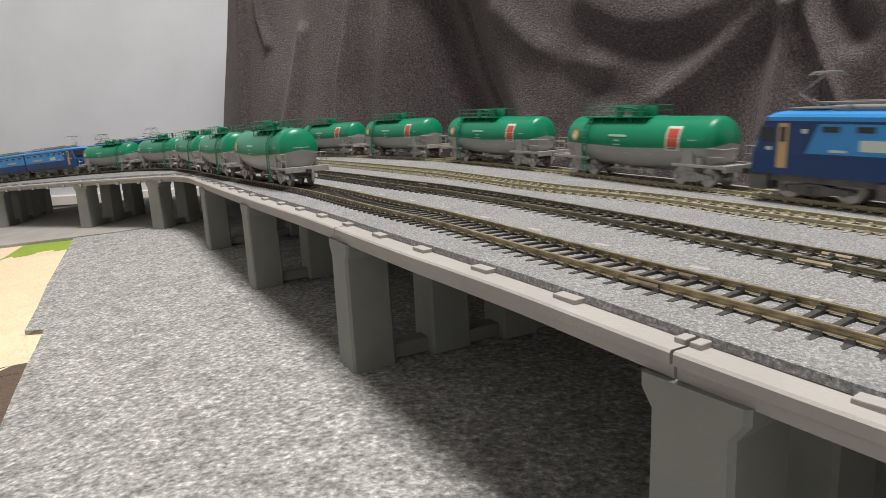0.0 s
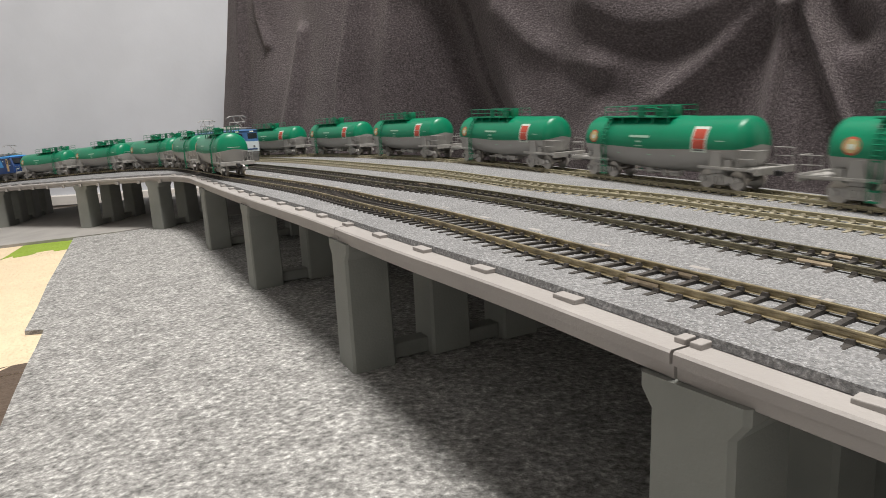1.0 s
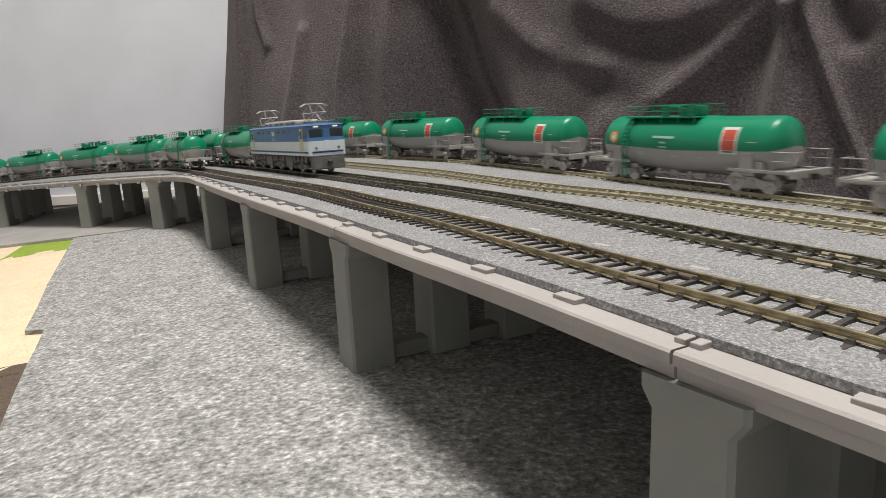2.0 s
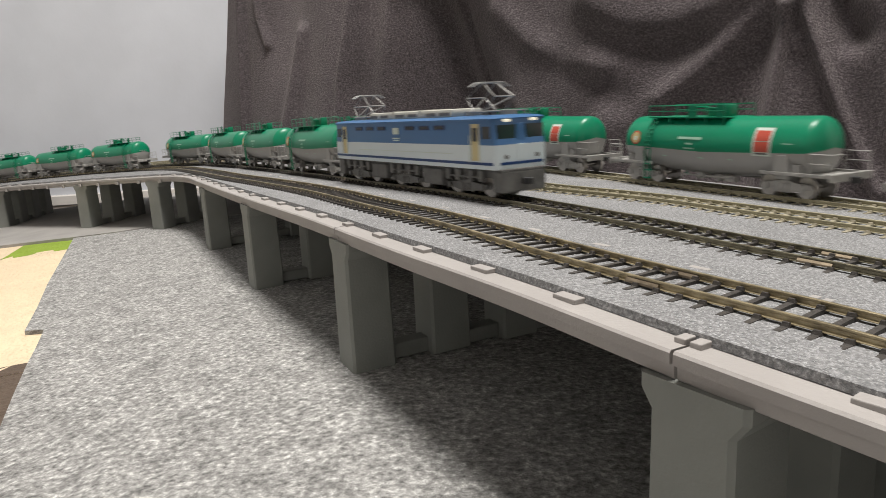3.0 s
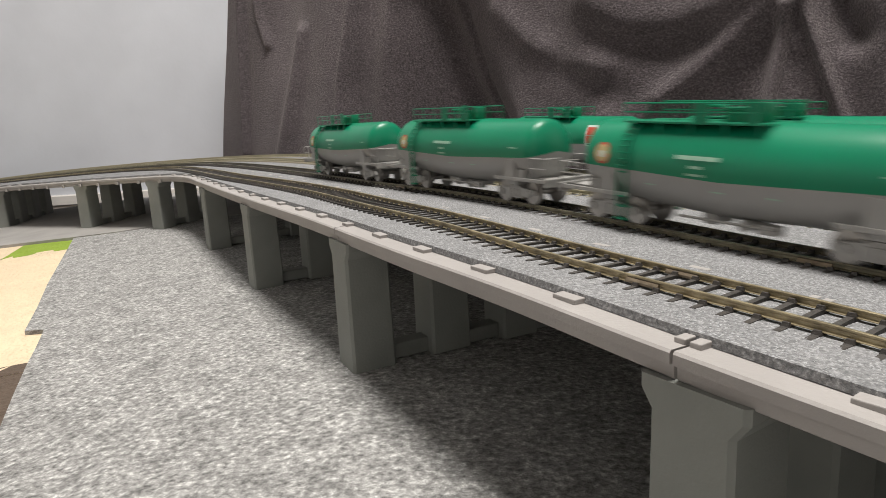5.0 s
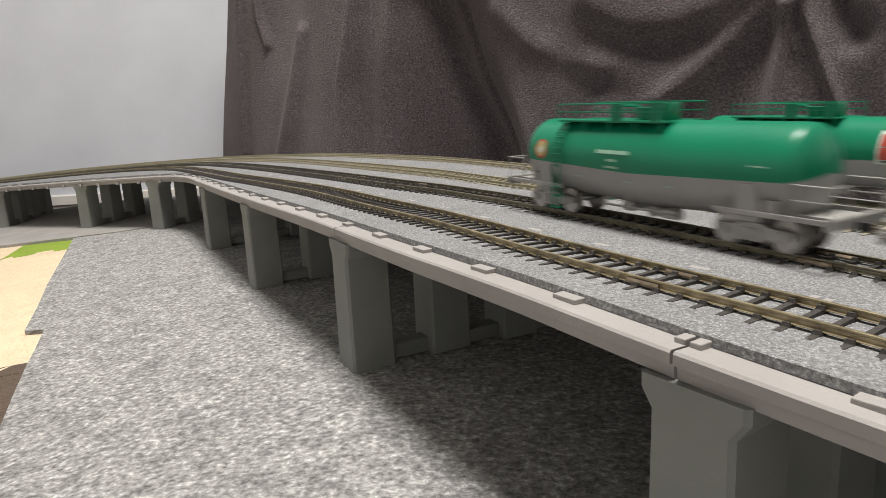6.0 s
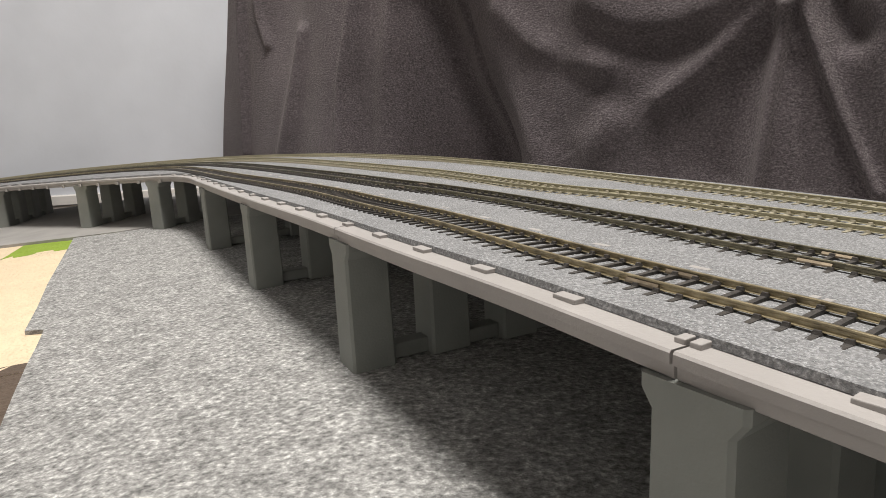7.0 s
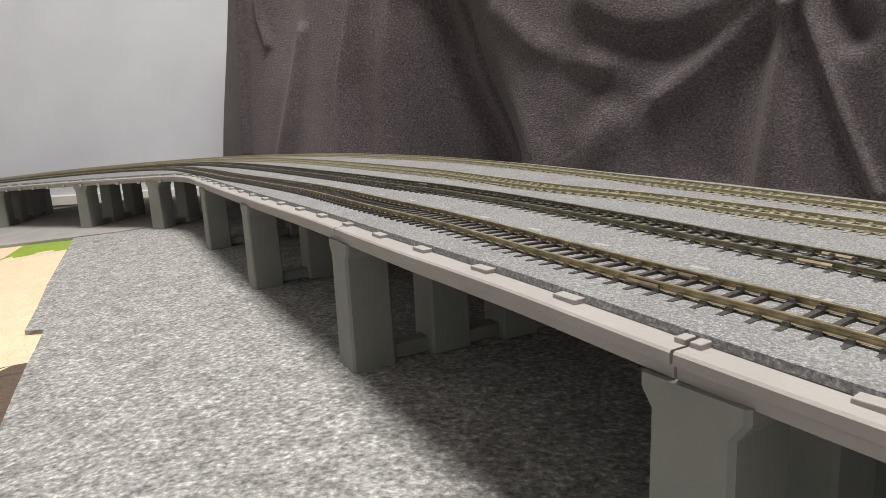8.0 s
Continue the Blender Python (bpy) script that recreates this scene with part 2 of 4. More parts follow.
def box(bm, x0, x1, y0, y1, z0, z1, bevel=0.0, taper=None):
    vs = [bm.verts.new((x, y, z)) for z in (z0, z1) for y in (y0, y1) for x in (x0, x1)]
    if taper:
        for v in vs[4:]:
            v.co.x = (v.co.x - (x0 + x1) / 2) * taper[0] + (x0 + x1) / 2
            v.co.y = (v.co.y - (y0 + y1) / 2) * taper[1] + (y0 + y1) / 2
    fs = [bm.faces.new([vs[i] for i in f]) for f in ((0, 2, 3, 1), (4, 5, 7, 6), (0, 1, 5, 4), (2, 6, 7, 3), (0, 4, 6, 2), (1, 3, 7, 5))]
    if bevel:
        es = {e for f in fs for e in f.edges}
        bmesh.ops.bevel(bm, geom=list(es), offset=bevel, segments=2, affect="EDGES", profile=0.5)
    return vs


def tube(bm, path, r, sides=6):
    """A round bar through the points of path."""
    path = [Vector(p) for p in path]
    rings = []
    for i, p in enumerate(path):
        d = (path[min(i + 1, len(path) - 1)] - path[max(i - 1, 0)]).normalized()
        a = d.cross(Vector((0, 0, 1)) if abs(d.z) < 0.9 else Vector((1, 0, 0))).normalized()
        b = d.cross(a)
        rings.append([bm.verts.new(p + r * (math.cos(2 * math.pi * k / sides) * a + math.sin(2 * math.pi * k / sides) * b)) for k in range(sides)])
    for r0, r1 in zip(rings, rings[1:]):
        for k in range(sides):
            bm.faces.new((r0[k], r0[(k + 1) % sides], r1[(k + 1) % sides], r1[k]))
    bm.faces.new(rings[0])
    bm.faces.new(rings[-1][::-1])


def disc(bm, c, axis, r, h, sides=20):
    c, axis = Vector(c), Vector(axis).normalized()
    tube(bm, [c - axis * h / 2, c + axis * h / 2], r, sides)


def sweep(name, line, s0, s1, profile, z, material, parent=None, step=0.006, smooth=False, closed=True):
    """The profile (offset to the right, height) drawn along a line of the plan."""
    n = max(2, int((s1 - s0) / step) + 1)
    verts, faces, m = [], [], len(profile)
    for i in range(n):
        s = s0 + (s1 - s0) * i / (n - 1)
        p, w = line.at(s), line.way(s)
        for o, h in profile:
            x, y = p[0] + w[1] * o, p[1] - w[0] * o
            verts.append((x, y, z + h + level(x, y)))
    for i in range(n - 1):
        for k in range(m if closed else m - 1):
            a, b = i * m + k, i * m + (k + 1) % m
            faces.append((a, a + m, b + m, b))
    if closed:
        faces.append(tuple(range(m)))
        faces.append(tuple((n - 1) * m + k for k in range(m))[::-1])
    return raw(name, verts, faces, material, parent, smooth)


# ---- room ----
def wall_y(x):
    return 1.47 + 0.12 * (x + 0.85)


def make_room():
    n = 61
    verts, faces = [], []
    xs = np.linspace(-2.3, 2.2, n)
    ys = np.linspace(-2.1, 2.0, n)
    for y in ys:
        for x in xs:
            # the back strip dips further so the wall foot sits right in view
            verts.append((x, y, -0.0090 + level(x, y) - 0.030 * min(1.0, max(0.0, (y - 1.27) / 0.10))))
    for j in range(n - 1):
        for i in range(n - 1):
            a = j * n + i
            faces.append((a, a + 1, a + 1 + n, a + n))
    m = mat("floor_wood", (0.20, 0.155, 0.13), 0.5, var=0.15, scale=18, bump=0.1, bscale=200)
    tagged(raw("floor", verts, faces, m), "brown wooden room floor under the foam mats", "floor", kind="structure")
    bm = bmesh.new()
    x0, x1 = -2.3, 2.2
    vs = [bm.verts.new(p) for p in ((x0, wall_y(x0), -0.09), (x1, wall_y(x1), -0.09), (x1, wall_y(x1), 2.4), (x0, wall_y(x0), 2.4), (x0, wall_y(x0) + 0.1, -0.09), (x1, wall_y(x1) + 0.1, -0.09), (x1, wall_y(x1) + 0.1, 2.4), (x0, wall_y(x0) + 0.1, 2.4))]
    for f in ((0, 1, 2, 3), (5, 4, 7, 6), (0, 4, 5, 1), (3, 2, 6, 7), (0, 3, 7, 4), (1, 5, 6, 2)):
        bm.faces.new([vs[i] for i in f])
    tagged(part("wall_north", bm, M_WALL), "pale grey-white papered room wall", "wall", kind="structure")
    # unseen walls, set whiter than the seen one to bounce light into shade
    for nm, b in (("wall_south", (-2.4, 2.3, -2.2, -2.1)), ("wall_west", (-2.4, -2.3, -2.1, 1.3)), ("wall_east", (2.2, 2.3, -2.1, 1.84))):
        bm = bmesh.new()
        box(bm, b[0], b[1], b[2], b[3], -0.09, 2.4)
        tagged(part(nm, bm, M_CEIL), "unseen white room wall that bounces light", "wall", kind="structure")
    bm = bmesh.new()
    box(bm, -2.4, 2.3, -2.2, 2.0, 2.4, 2.5)
    tagged(part("ceiling", bm, M_CEIL), "plain white room ceiling", "ceiling", kind="structure")
    bm = bmesh.new()
    for h0, h1, d in ((-0.0850, -0.0455, 0.010), (-0.0430, -0.0215, 0.014)):
        a, b = Vector((-2.2, wall_y(-2.2), 0)), Vector((2.1, wall_y(2.1), 0))
        vs = [bm.verts.new((p.x, p.y - o, h)) for p in (a, b) for o, h in ((d, h0), (d, h1 - 0.002), (d - 0.002, h1), (-0.001, h1), (-0.001, h0))]
        for k in range(5):
            bm.faces.new((vs[k], vs[(k + 1) % 5], vs[5 + (k + 1) % 5], vs[5 + k]))
        bm.faces.new(vs[:5])
        bm.faces.new(vs[:4:-1])
    tagged(part("baseboard", bm, M_SKIRT), "white stepped skirting board along the wall", "skirting board", kind="structure")
    # ceiling lamp: shallow round white drum
    lampt = empty("ceiling_lamp", "round white ceiling lamp with a flat shade", "lamp")
    lampt.location = (0.16, 0.30, 2.4)
    bm = bmesh.new()
    disc(bm, (0, 0, -0.03), (0, 0, 1), 0.16, 0.06, 40)
    part("lamp_base", bm, M_CEIL, lampt)
    bm = bmesh.new()
    bmesh.ops.create_cone(bm, segments=48, radius1=0.375, radius2=0.385, depth=0.07, cap_ends=False, matrix=Matrix.Translation((0, 0, -0.085)))
    part("lamp_rim", bm, M_CEIL, lampt)


make_room()


def sheet(name, outline, z, material, thick, label, category, step=0.02, kind=""):
    """A flat mat cut to a plan outline, laid on the floor."""
    bm = bmesh.new()
    vs = [bm.verts.new((x, y, 0)) for x, y in outline]
    f = bm.faces.new(vs)
    bmesh.ops.triangulate(bm, faces=[f])
    for cut in range(-110, 45, 4):
        g = bm.verts[:] + bm.edges[:] + bm.faces[:]
        bmesh.ops.bisect_plane(bm, geom=g, plane_co=(cut * 0.02, 0, 0), plane_no=(1, 0, 0))
        g = bm.verts[:] + bm.edges[:] + bm.faces[:]
        bmesh.ops.bisect_plane(bm, geom=g, plane_co=(0, cut * 0.02 + 0.4, 0), plane_no=(0, 1, 0))
    for v in bm.verts:
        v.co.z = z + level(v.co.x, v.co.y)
    r = bmesh.ops.extrude_face_region(bm, geom=bm.faces[:])
    for g in r["geom"]:
        if isinstance(g, bmesh.types.BMVert):
            g.co.z -= thick
    ob = part(name, bm, material)
    return tagged(ob, label, category, kind=kind)


def jig(a, b, teeth, depth, side=1):
    """Points of a jigsaw edge from a to b, with dovetail teeth."""
    a, b = Vector(a), Vector(b)
    d = (b - a) / teeth
    n = Vector((-d.y, d.x)).normalized() * depth * side
    out = []
    for k in range(teeth):
        p = a + d * k
        out += [p + d * 0.30, p + d * 0.16 + n, p + d * 0.84 + n, p + d * 0.70]
    return [a] + out


def make_mats():
    # jigsaw foam tiles: brown nearest, cream in the middle, green beyond
    seam1 = ((-0.480, 0.300), (-0.180, 0.345))
    seam2 = ((-0.522, 0.742), (-0.385, 0.762))
    cream = [tuple(p) for p in jig(seam1[0], seam1[1], 5, 0.016)] + [seam1[1], seam2[1]]
    cream += [tuple(p) for p in jig(seam2[0], seam2[1], 3, 0.014)][::-1]
    sheet("foam_mat", cream, -0.0030, M_CREAM, 0.005, "cream jigsaw foam floor mat partly under grey felt", "floor mat")
    brown = [(-0.60, -0.05), (-0.02, 0.05), (seam1[1][0], seam1[1][1])] + [tuple(p) for p in jig(seam1[0], seam1[1], 5, 0.016)][::-1]
    sheet("foam_mat", brown, -0.0030, M_BROWN, 0.005, "dark brown jigsaw foam floor mat", "floor mat")
    green = [tuple(p) for p in jig(seam2[0], seam2[1], 3, 0.014)] + [seam2[1], (-0.45, 0.90), (-0.575, 0.90)]
    sheet("foam_mat", green, -0.0030, M_GREEN, 0.005, "bright green jigsaw foam floor mat", "floor mat")
    left = [tuple(p) for p in (Vector((-0.95, 0.20)), Vector((-0.484, 0.299)), Vector((-0.524, 0.738)), Vector((-0.545, 0.757)), Vector((-0.530, 0.775)), Vector((-0.560, 0.800)), Vector((-0.548, 0.825)), Vector((-0.579, 0.88)), Vector((-1.2, 0.85)))]
    sheet("foam_mat", left, -0.0031, M_CREAM, 0.005, "cream jigsaw foam floor mat beside the viaduct", "floor mat")
    felt = [(-0.150, 0.170), (-0.198, 0.261), (-0.216, 0.298), (-0.234, 0.336), (-0.250, 0.372), (-0.266, 0.406), (-0.281, 0.409), (-0.310, 0.470), (-0.352, 0.554), (-0.415, 0.688), (-0.478, 0.822), (-0.426, 0.822), (-0.379, 0.834), (-0.29, 0.862), (0.05, 1.0), (0.45, 0.72), (0.62, 0.20), (0.62, -0.5), (-0.02, -0.5)]
    sheet("felt_sheet", felt, 0.0, M_FELT, 0.0028, "mottled light grey needle felt sheet on the floor", "felt sheet")
    board = [(-1.12, 0.72), (-0.600, 0.842), (-0.481, 0.826), (-0.426, 0.826), (-0.381, 0.838), (-0.30, 0.86), (0.10, 1.02), (0.10, 1.34), (-0.62, 1.28), (-1.25, 1.22)]
    sheet("grey_board", board, 0.0006, M_BOARD, 0.0040, "thin grey board carrying the far viaduct piers", "board")


make_mats()


# ---- blanket backdrop ----
B0, B1 = np.array([-0.425, 1.275]), np.array([0.64, 0.475])
RIDGES = [
    ([(0.402, 0.291), (0.382, 0.167), (0.377, 0.056)], 0.012, 0.024, 1),
    ([(0.277, 0.255), (0.255, 0.147), (0.235, 0.057)], 0.014, 0.014, 1),
    ([(0.121, 0.33), (0.118, 0.185), (0.112, 0.063)], 0.006, 0.02, 1.4),
    ([(0.567, 0.268), (0.589, 0.168), (0.637, 0.047)], 0.01, -0.014, 1),
    ([(0.164, 0.324), (0.173, 0.286), (0.189, 0.246)], 0.008, 0.008, 1),
    ([(0.469, 0.281), (0.449, 0.187), (0.437, 0.051)], 0.02, 0.01, 1),
    ([(0.521, 0.274), (0.553, 0.155), (0.606, 0.051)], 0.034, -0.03, 1),
    ([(0.625, 0.26), (0.638, 0.149), (0.704, 0.043)], 0.028, 0.01, 1),
    ([(0.641, 0.243), (0.683, 0.203), (0.738, 0.172), (0.79, 0.160)], 0.016, 0.007, 1.1),
    ([(0.770, 0.240), (0.815, 0.212), (0.870, 0.205), (0.925, 0.218), (0.962, 0.232)], 0.024, 0.010, 1.2),
    ([(0.785, 0.195), (0.815, 0.178), (0.860, 0.170), (0.900, 0.180)], 0.017, -0.006, 1),
    ([(0.735, 0.172), (0.775, 0.140), (0.815, 0.118)], 0.018, -0.005, 1),
    ([(0.980, 0.222), (0.962, 0.200), (0.928, 0.174), (0.893, 0.148), (0.858, 0.120)], 0.015, 0.009, 1.2),
    ([(0.862, 0.124), (0.815, 0.094), (0.770, 0.070)], 0.028, 0.006, 1.2),
    ([(0.800, 0.098), (0.765, 0.030)], 0.018, 0.004, 1),
    ([(0.893, 0.120), (0.899, 0.044)], 0.016, -0.005, 1),
    ([(0.962, 0.178), (0.944, 0.120), (0.930, 0.030)], 0.022, -0.013, 1),
    ([(0.984, 0.205), (0.979, 0.165), (0.974, 0.120), (0.971, 0.080), (0.965, 0.015)], 0.007, 0.016, 1),
    ([(0.998, 0.150), (1.004, 0.090), (1.012, 0.020)], 0.010, -0.006, 1),
    ([(0.996, 0.225), (1.001, 0.195), (1.019, 0.145), (1.037, 0.095), (1.057, 0.050), (1.073, 0.015)], 0.0055, 0.013, 1.2),
    ([(1.028, 0.225), (1.034, 0.190), (1.044, 0.170)], 0.014, -0.022, 1),
    ([(1.066, 0.200), (1.072, 0.140), (1.092, 0.070)], 0.022, 0.008, 1),
]


def make_blanket():
    d = B1 - B0
    L = float(np.linalg.norm(d))
    d /= L
    nrm = np.array([d[1], -d[0]])            # towards the camera
    if np.dot(nrm, -B0) < 0:
        nrm = -nrm
    nu, nv = 520, 240
    U, V = np.meshgrid(np.linspace(-0.034, L * 1.15, nu), np.linspace(-0.045, 0.66, nv))
    edge = 0.085 + 0.05 * (V - 0.06)          # where the cloth turns back
    turn = np.clip(edge - U, 0, None) * 1.5 * np.clip(1 - 2.2 * (V - 0.06), 0.2, 1.2)
    U = np.maximum(U, edge)
    D = 0.006 * np.sin(U * 17 + 1.2) + 0.004 * np.sin(U * 41 + V * 3)
    for pts, w, h, skew in RIDGES:
        P = np.array(pts, float)
        best = np.full(U.shape, 1e9)
        side = np.zeros(U.shape)
        for a, b in zip(P[:-1], P[1:]):
            ab = b - a
            t = np.clip(((U - a[0]) * ab[0] + (V - a[1]) * ab[1]) / (ab @ ab), 0, 1)
            dx, dy = U - a[0] - t * ab[0], V - a[1] - t * ab[1]
            r = np.hypot(dx, dy)
            cr = np.sign(ab[0] * dy - ab[1] * dx)
            upd = r < best
            best = np.where(upd, r, best)
            side = np.where(upd, cr, side)
        ww = np.where(side > 0, w * skew, w / skew)
        D = D + h * np.exp(-(best / ww) ** 2)
    rng = np.random.default_rng(4)
    for _ in range(14):
        k = rng.uniform(15, 60)
        a = rng.uniform(-0.5, 0.5)
        D = D + 0.0009 * np.sin(k * (U * math.cos(a) + V * math.sin(a)) + rng.uniform(0, 6))
    # the left drop leans out at its foot, the next hangs back
    D = D + 0.16 * (0.34 - V) * np.exp(-((U - 0.26) / 0.15) ** 4)
    D = D - 0.20 * (0.34 - V) * np.exp(-((U - 0.57) / 0.10) ** 4)
    X = B0[0] + d[0] * U + nrm[0] * D - 0.50 * turn
    Y = B0[1] + d[1] * U + nrm[1] * D + 0.85 * turn
    verts = [(float(x), float(y), float(z)) for x, y, z in zip(X.ravel(), Y.ravel(), V.ravel())]
    faces = [(j * nu + i, j * nu + i + 1, (j + 1) * nu + i + 1, (j + 1) * nu + i) for j in range(nv - 1) for i in range(nu - 1)]
    ob = raw("blanket", verts, faces, M_FLEECE, None, True)
    so = ob.modifiers.new("cloth", "SOLIDIFY")
    so.thickness = 0.003
    tagged(ob, "dark grey fleece blanket hung in folds behind the layout", "blanket")


make_blanket()


# ---- viaduct ----
SEG = 0.1895                              # deck segment, pier to pier
S_JOINT = LIP.near(0.0458, 0.1225)        # the joint over the nearest pier


def make_viaduct():
    deck = empty("viaduct_deck", "grey plastic viaduct deck edge with small clips", "viaduct")
    edge_top = RAIL_Z - 0.0050
    k0, k1 = -9, 14
    clip_me = {}
    for k in range(k0, k1):
        a, b = S_JOINT + k * SEG + 0.0004, S_JOINT + (k + 1) * SEG - 0.0004
        if a < 0 or b > LIP.length:
            continue
        prof = [(0.0, -0.0006), (0.0006, 0.0), (0.0087, 0.0), (0.0090, -0.0004), (0.0090, -0.0068), (0.0022, -0.0068), (0.0017, -0.0064), (0.0015, -0.0034), (0.0, -0.0030)]
        seg = sweep("deck_edge", LIP, a, b, prof, edge_top, M_LIP, deck)
        spots = [(a + 0.0015, 0.33), (b - 0.0015, 0.33)] + [(a - 0.0004 + SEG * j / 5, 1.0) for j in range(1, 5) if (k, j) != (-1, 4)] + ([(b - 0.0350, 1.0)] if k == -1 else [])
        for s, half in spots:
            if half not in clip_me:
                bm = bmesh.new()
                box(bm, -0.0042 * half, 0.0042 * half, -0.0022, 0.0022, -0.0006, 0.0013, 0.00025)
                ob = part("clip", bm, M_LIP, deck)
                clip_me[half] = ob.data
            else:
                ob = new("clip", clip_me[half])
                ob.parent = deck
            p, w = LIP.off(s, 0.0072), LIP.way(s)
            ob.location = (p[0], p[1], edge_top + level(*p))
            ob.rotation_euler = (0, 0, math.atan2(w[1], w[0]))
            # the flush clips on the inner side of this row of deck pieces
            if -1 <= k <= 3:
                ob = new("clip", clip_me[half])
                ob.parent = deck
                p = LIP.off(s, 0.0572)
                ob.location = (p[0], p[1], RAIL_Z - 0.00395 + level(*p))
                ob.scale = (0.85, 0.55, 1.0)
                ob.rotation_euler = (0, 0, math.atan2(w[1], w[0]))
        # drip brackets under the edge
        for j in range(4):
            s = a + SEG * (j + 0.5) / 4
            if k < 4:
                continue
            bm = bmesh.new()
            box(bm, -0.0024, 0.0024, -0.0004, 0.0020, -0.0077, -0.0040, 0.0002)
            ob = part("bracket", bm, M_LIP, deck)
            p, w = LIP.off(s, 0.0006), LIP.way(s)
            ob.location = (p[0], p[1], edge_top + level(*p))
            ob.rotation_euler = (0, 0, math.atan2(w[1], w[0]))
    # slab and ballast bed between the edge and the back of the last track
    n, m = 260, 26
    a0, a1 = 0.02, LIP.length - 0.02
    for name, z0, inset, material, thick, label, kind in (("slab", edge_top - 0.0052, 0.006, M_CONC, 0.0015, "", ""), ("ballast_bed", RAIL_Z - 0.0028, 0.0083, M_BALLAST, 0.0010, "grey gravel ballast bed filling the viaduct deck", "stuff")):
        verts, faces = [], []
        for i in range(n):
            s = a0 + (a1 - a0) * i / (n - 1)
            p = LIP.off(s, inset)
            # meet the back line square to the edge
            w = LIP.way(s)
            r = np.array([w[1], -w[0]])
            rel = BACK.R - p
            along = np.abs(rel @ w) + np.where(rel @ r > 0, 0, 9)
            q = BACK.R[int(np.argmin(along + 0.02 * np.linalg.norm(rel, axis=1)))]
            for j in range(m):
                x, y = p + (q - p) * (j - 0.96 if j > 1 else 0.04 * j) / (m - 1.96)
                dz = 0.0
                if name == "ballast_bed" and j == 0:
                    dz = -0.0020
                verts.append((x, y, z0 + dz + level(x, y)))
        for i in range(n - 1):
            for j in range(m - 1):
                v = i * m + j
                faces.append((v, v + 1, v + m + 1, v + m))
        ob = raw(name, verts, faces, material, deck if name == "slab" else None)
        so = ob.modifiers.new("thick", "SOLIDIFY")
        so.thickness, so.offset = thick, -1
        if kind:
            tagged(ob, label, "ballast", kind=kind)
    # back edge
    sweep("deck_edge", BACK, 0.02, BACK.length - 0.02, [(0.0, 0.001), (0.0, -0.0055), (0.006, -0.0055), (0.006, 0.001)], edge_top, M_LIP, deck, step=0.02)


make_viaduct()


def column(bm, L, W, h):
    """A pier column, chamfered on its long corners, with a corbelled head; L along the deck, W across."""
    c = 0.0012
    rows = [(0.0, 1.0, 0), (h - 0.0075, 0.965, 0), (h - 0.0035, 0.965, 0.0028), (h, 0.965, 0.0028)]
    rings = []
    for z, k, f in rows:
        a, b = L / 2 * k + f, W / 2 * k
        pts = [(-a + c, -b), (a - c, -b), (a, -b + c), (a, b - c), (a - c, b), (-a + c, b), (-a, b - c), (-a, -b + c)]
        rings.append([bm.verts.new((x, y, z)) for x, y in pts])
    for r0, r1 in zip(rings, rings[1:]):
        for i in range(8):
            bm.faces.new((r0[i], r0[(i + 1) % 8], r1[(i + 1) % 8], r1[i]))
    bm.faces.new(rings[0][::-1])
    bm.faces.new(rings[-1])


def make_piers():
    h = RAIL_Z - 0.0112
    bm = bmesh.new()
    column(bm, 0.0205, 0.0215, h)
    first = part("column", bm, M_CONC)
    bm = bmesh.new()
    box(bm, -0.0045, 0.0045, -0.0108, 0.0108, 0.0, 0.0075, 0.0006)
    tie = part("tie_beam", bm, M_CONC)
    meshes = (first.data, tie.data)
    bpy.data.objects.remove(first)
    bpy.data.objects.remove(tie)
    stands = [(k, 0.0, 5) for k in (-3, -2, -1, -0.023, 0.99, 2.01)] + [(3.06, 2.0, 4), (4.24, 8.0, 3), (5.16, 14.0, 3), (6.62, 34.0, 4)] + [(k, 0.0, 3) for k in (8.4, 9.4, 10.4)]
    for k, turn, most in stands:
        s = S_JOINT + SEG * k
        if s < 0.1 or s > LIP.length - 0.1:
            continue
        pier = empty("viaduct_pier", "grey plastic viaduct pier of square columns with tie beams", "pier", "viaduct piers")
        p, w = LIP.off(s, 0.0105), LIP.way(s, 0.03)
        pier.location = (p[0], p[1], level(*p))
        pier.rotation_euler = (0, 0, math.atan2(w[1], w[0]) - math.pi + radians(turn))
        # width of the deck here
        reach = np.min(np.linalg.norm(BACK.R - p, axis=1))
        n = max(2, min(most, int((reach - 0.012) / 0.041) + 1))
        for j in range(n):
            ob = new("column", meshes[0])
            ob.parent = pier
            ob.location = (0, 0.041 * j, 0)
            q = Matrix.Rotation(pier.rotation_euler.z, 3, "Z") @ Vector((0, 0.041 * j, 0))
            ob.location.z = level(p[0] + q.x, p[1] + q.y) - level(*p)
            if j:
                t = new("tie_beam", meshes[1])
                t.parent = pier
                t.location = (0, 0.041 * (j - 0.5), ob.location.z)


make_piers()


# ---- tracks ----
def rail_profile(c):
    """Flat-bottom rail, head 1.0 mm and foot 1.9 mm wide, 2.1 mm high, at offset c."""
    return [(c + x / 1000, z / 1000) for x, z in ((-0.38, 0), (0.38, 0), (0.5, -0.12), (0.5, -0.55), (0.17, -0.8), (0.17, -1.65), (0.95, -1.9), (0.95, -2.1), (-0.95, -2.1), (-0.95, -1.9), (-0.17, -1.65), (-0.17, -0.8), (-0.5, -0.55), (-0.5, -0.12))]


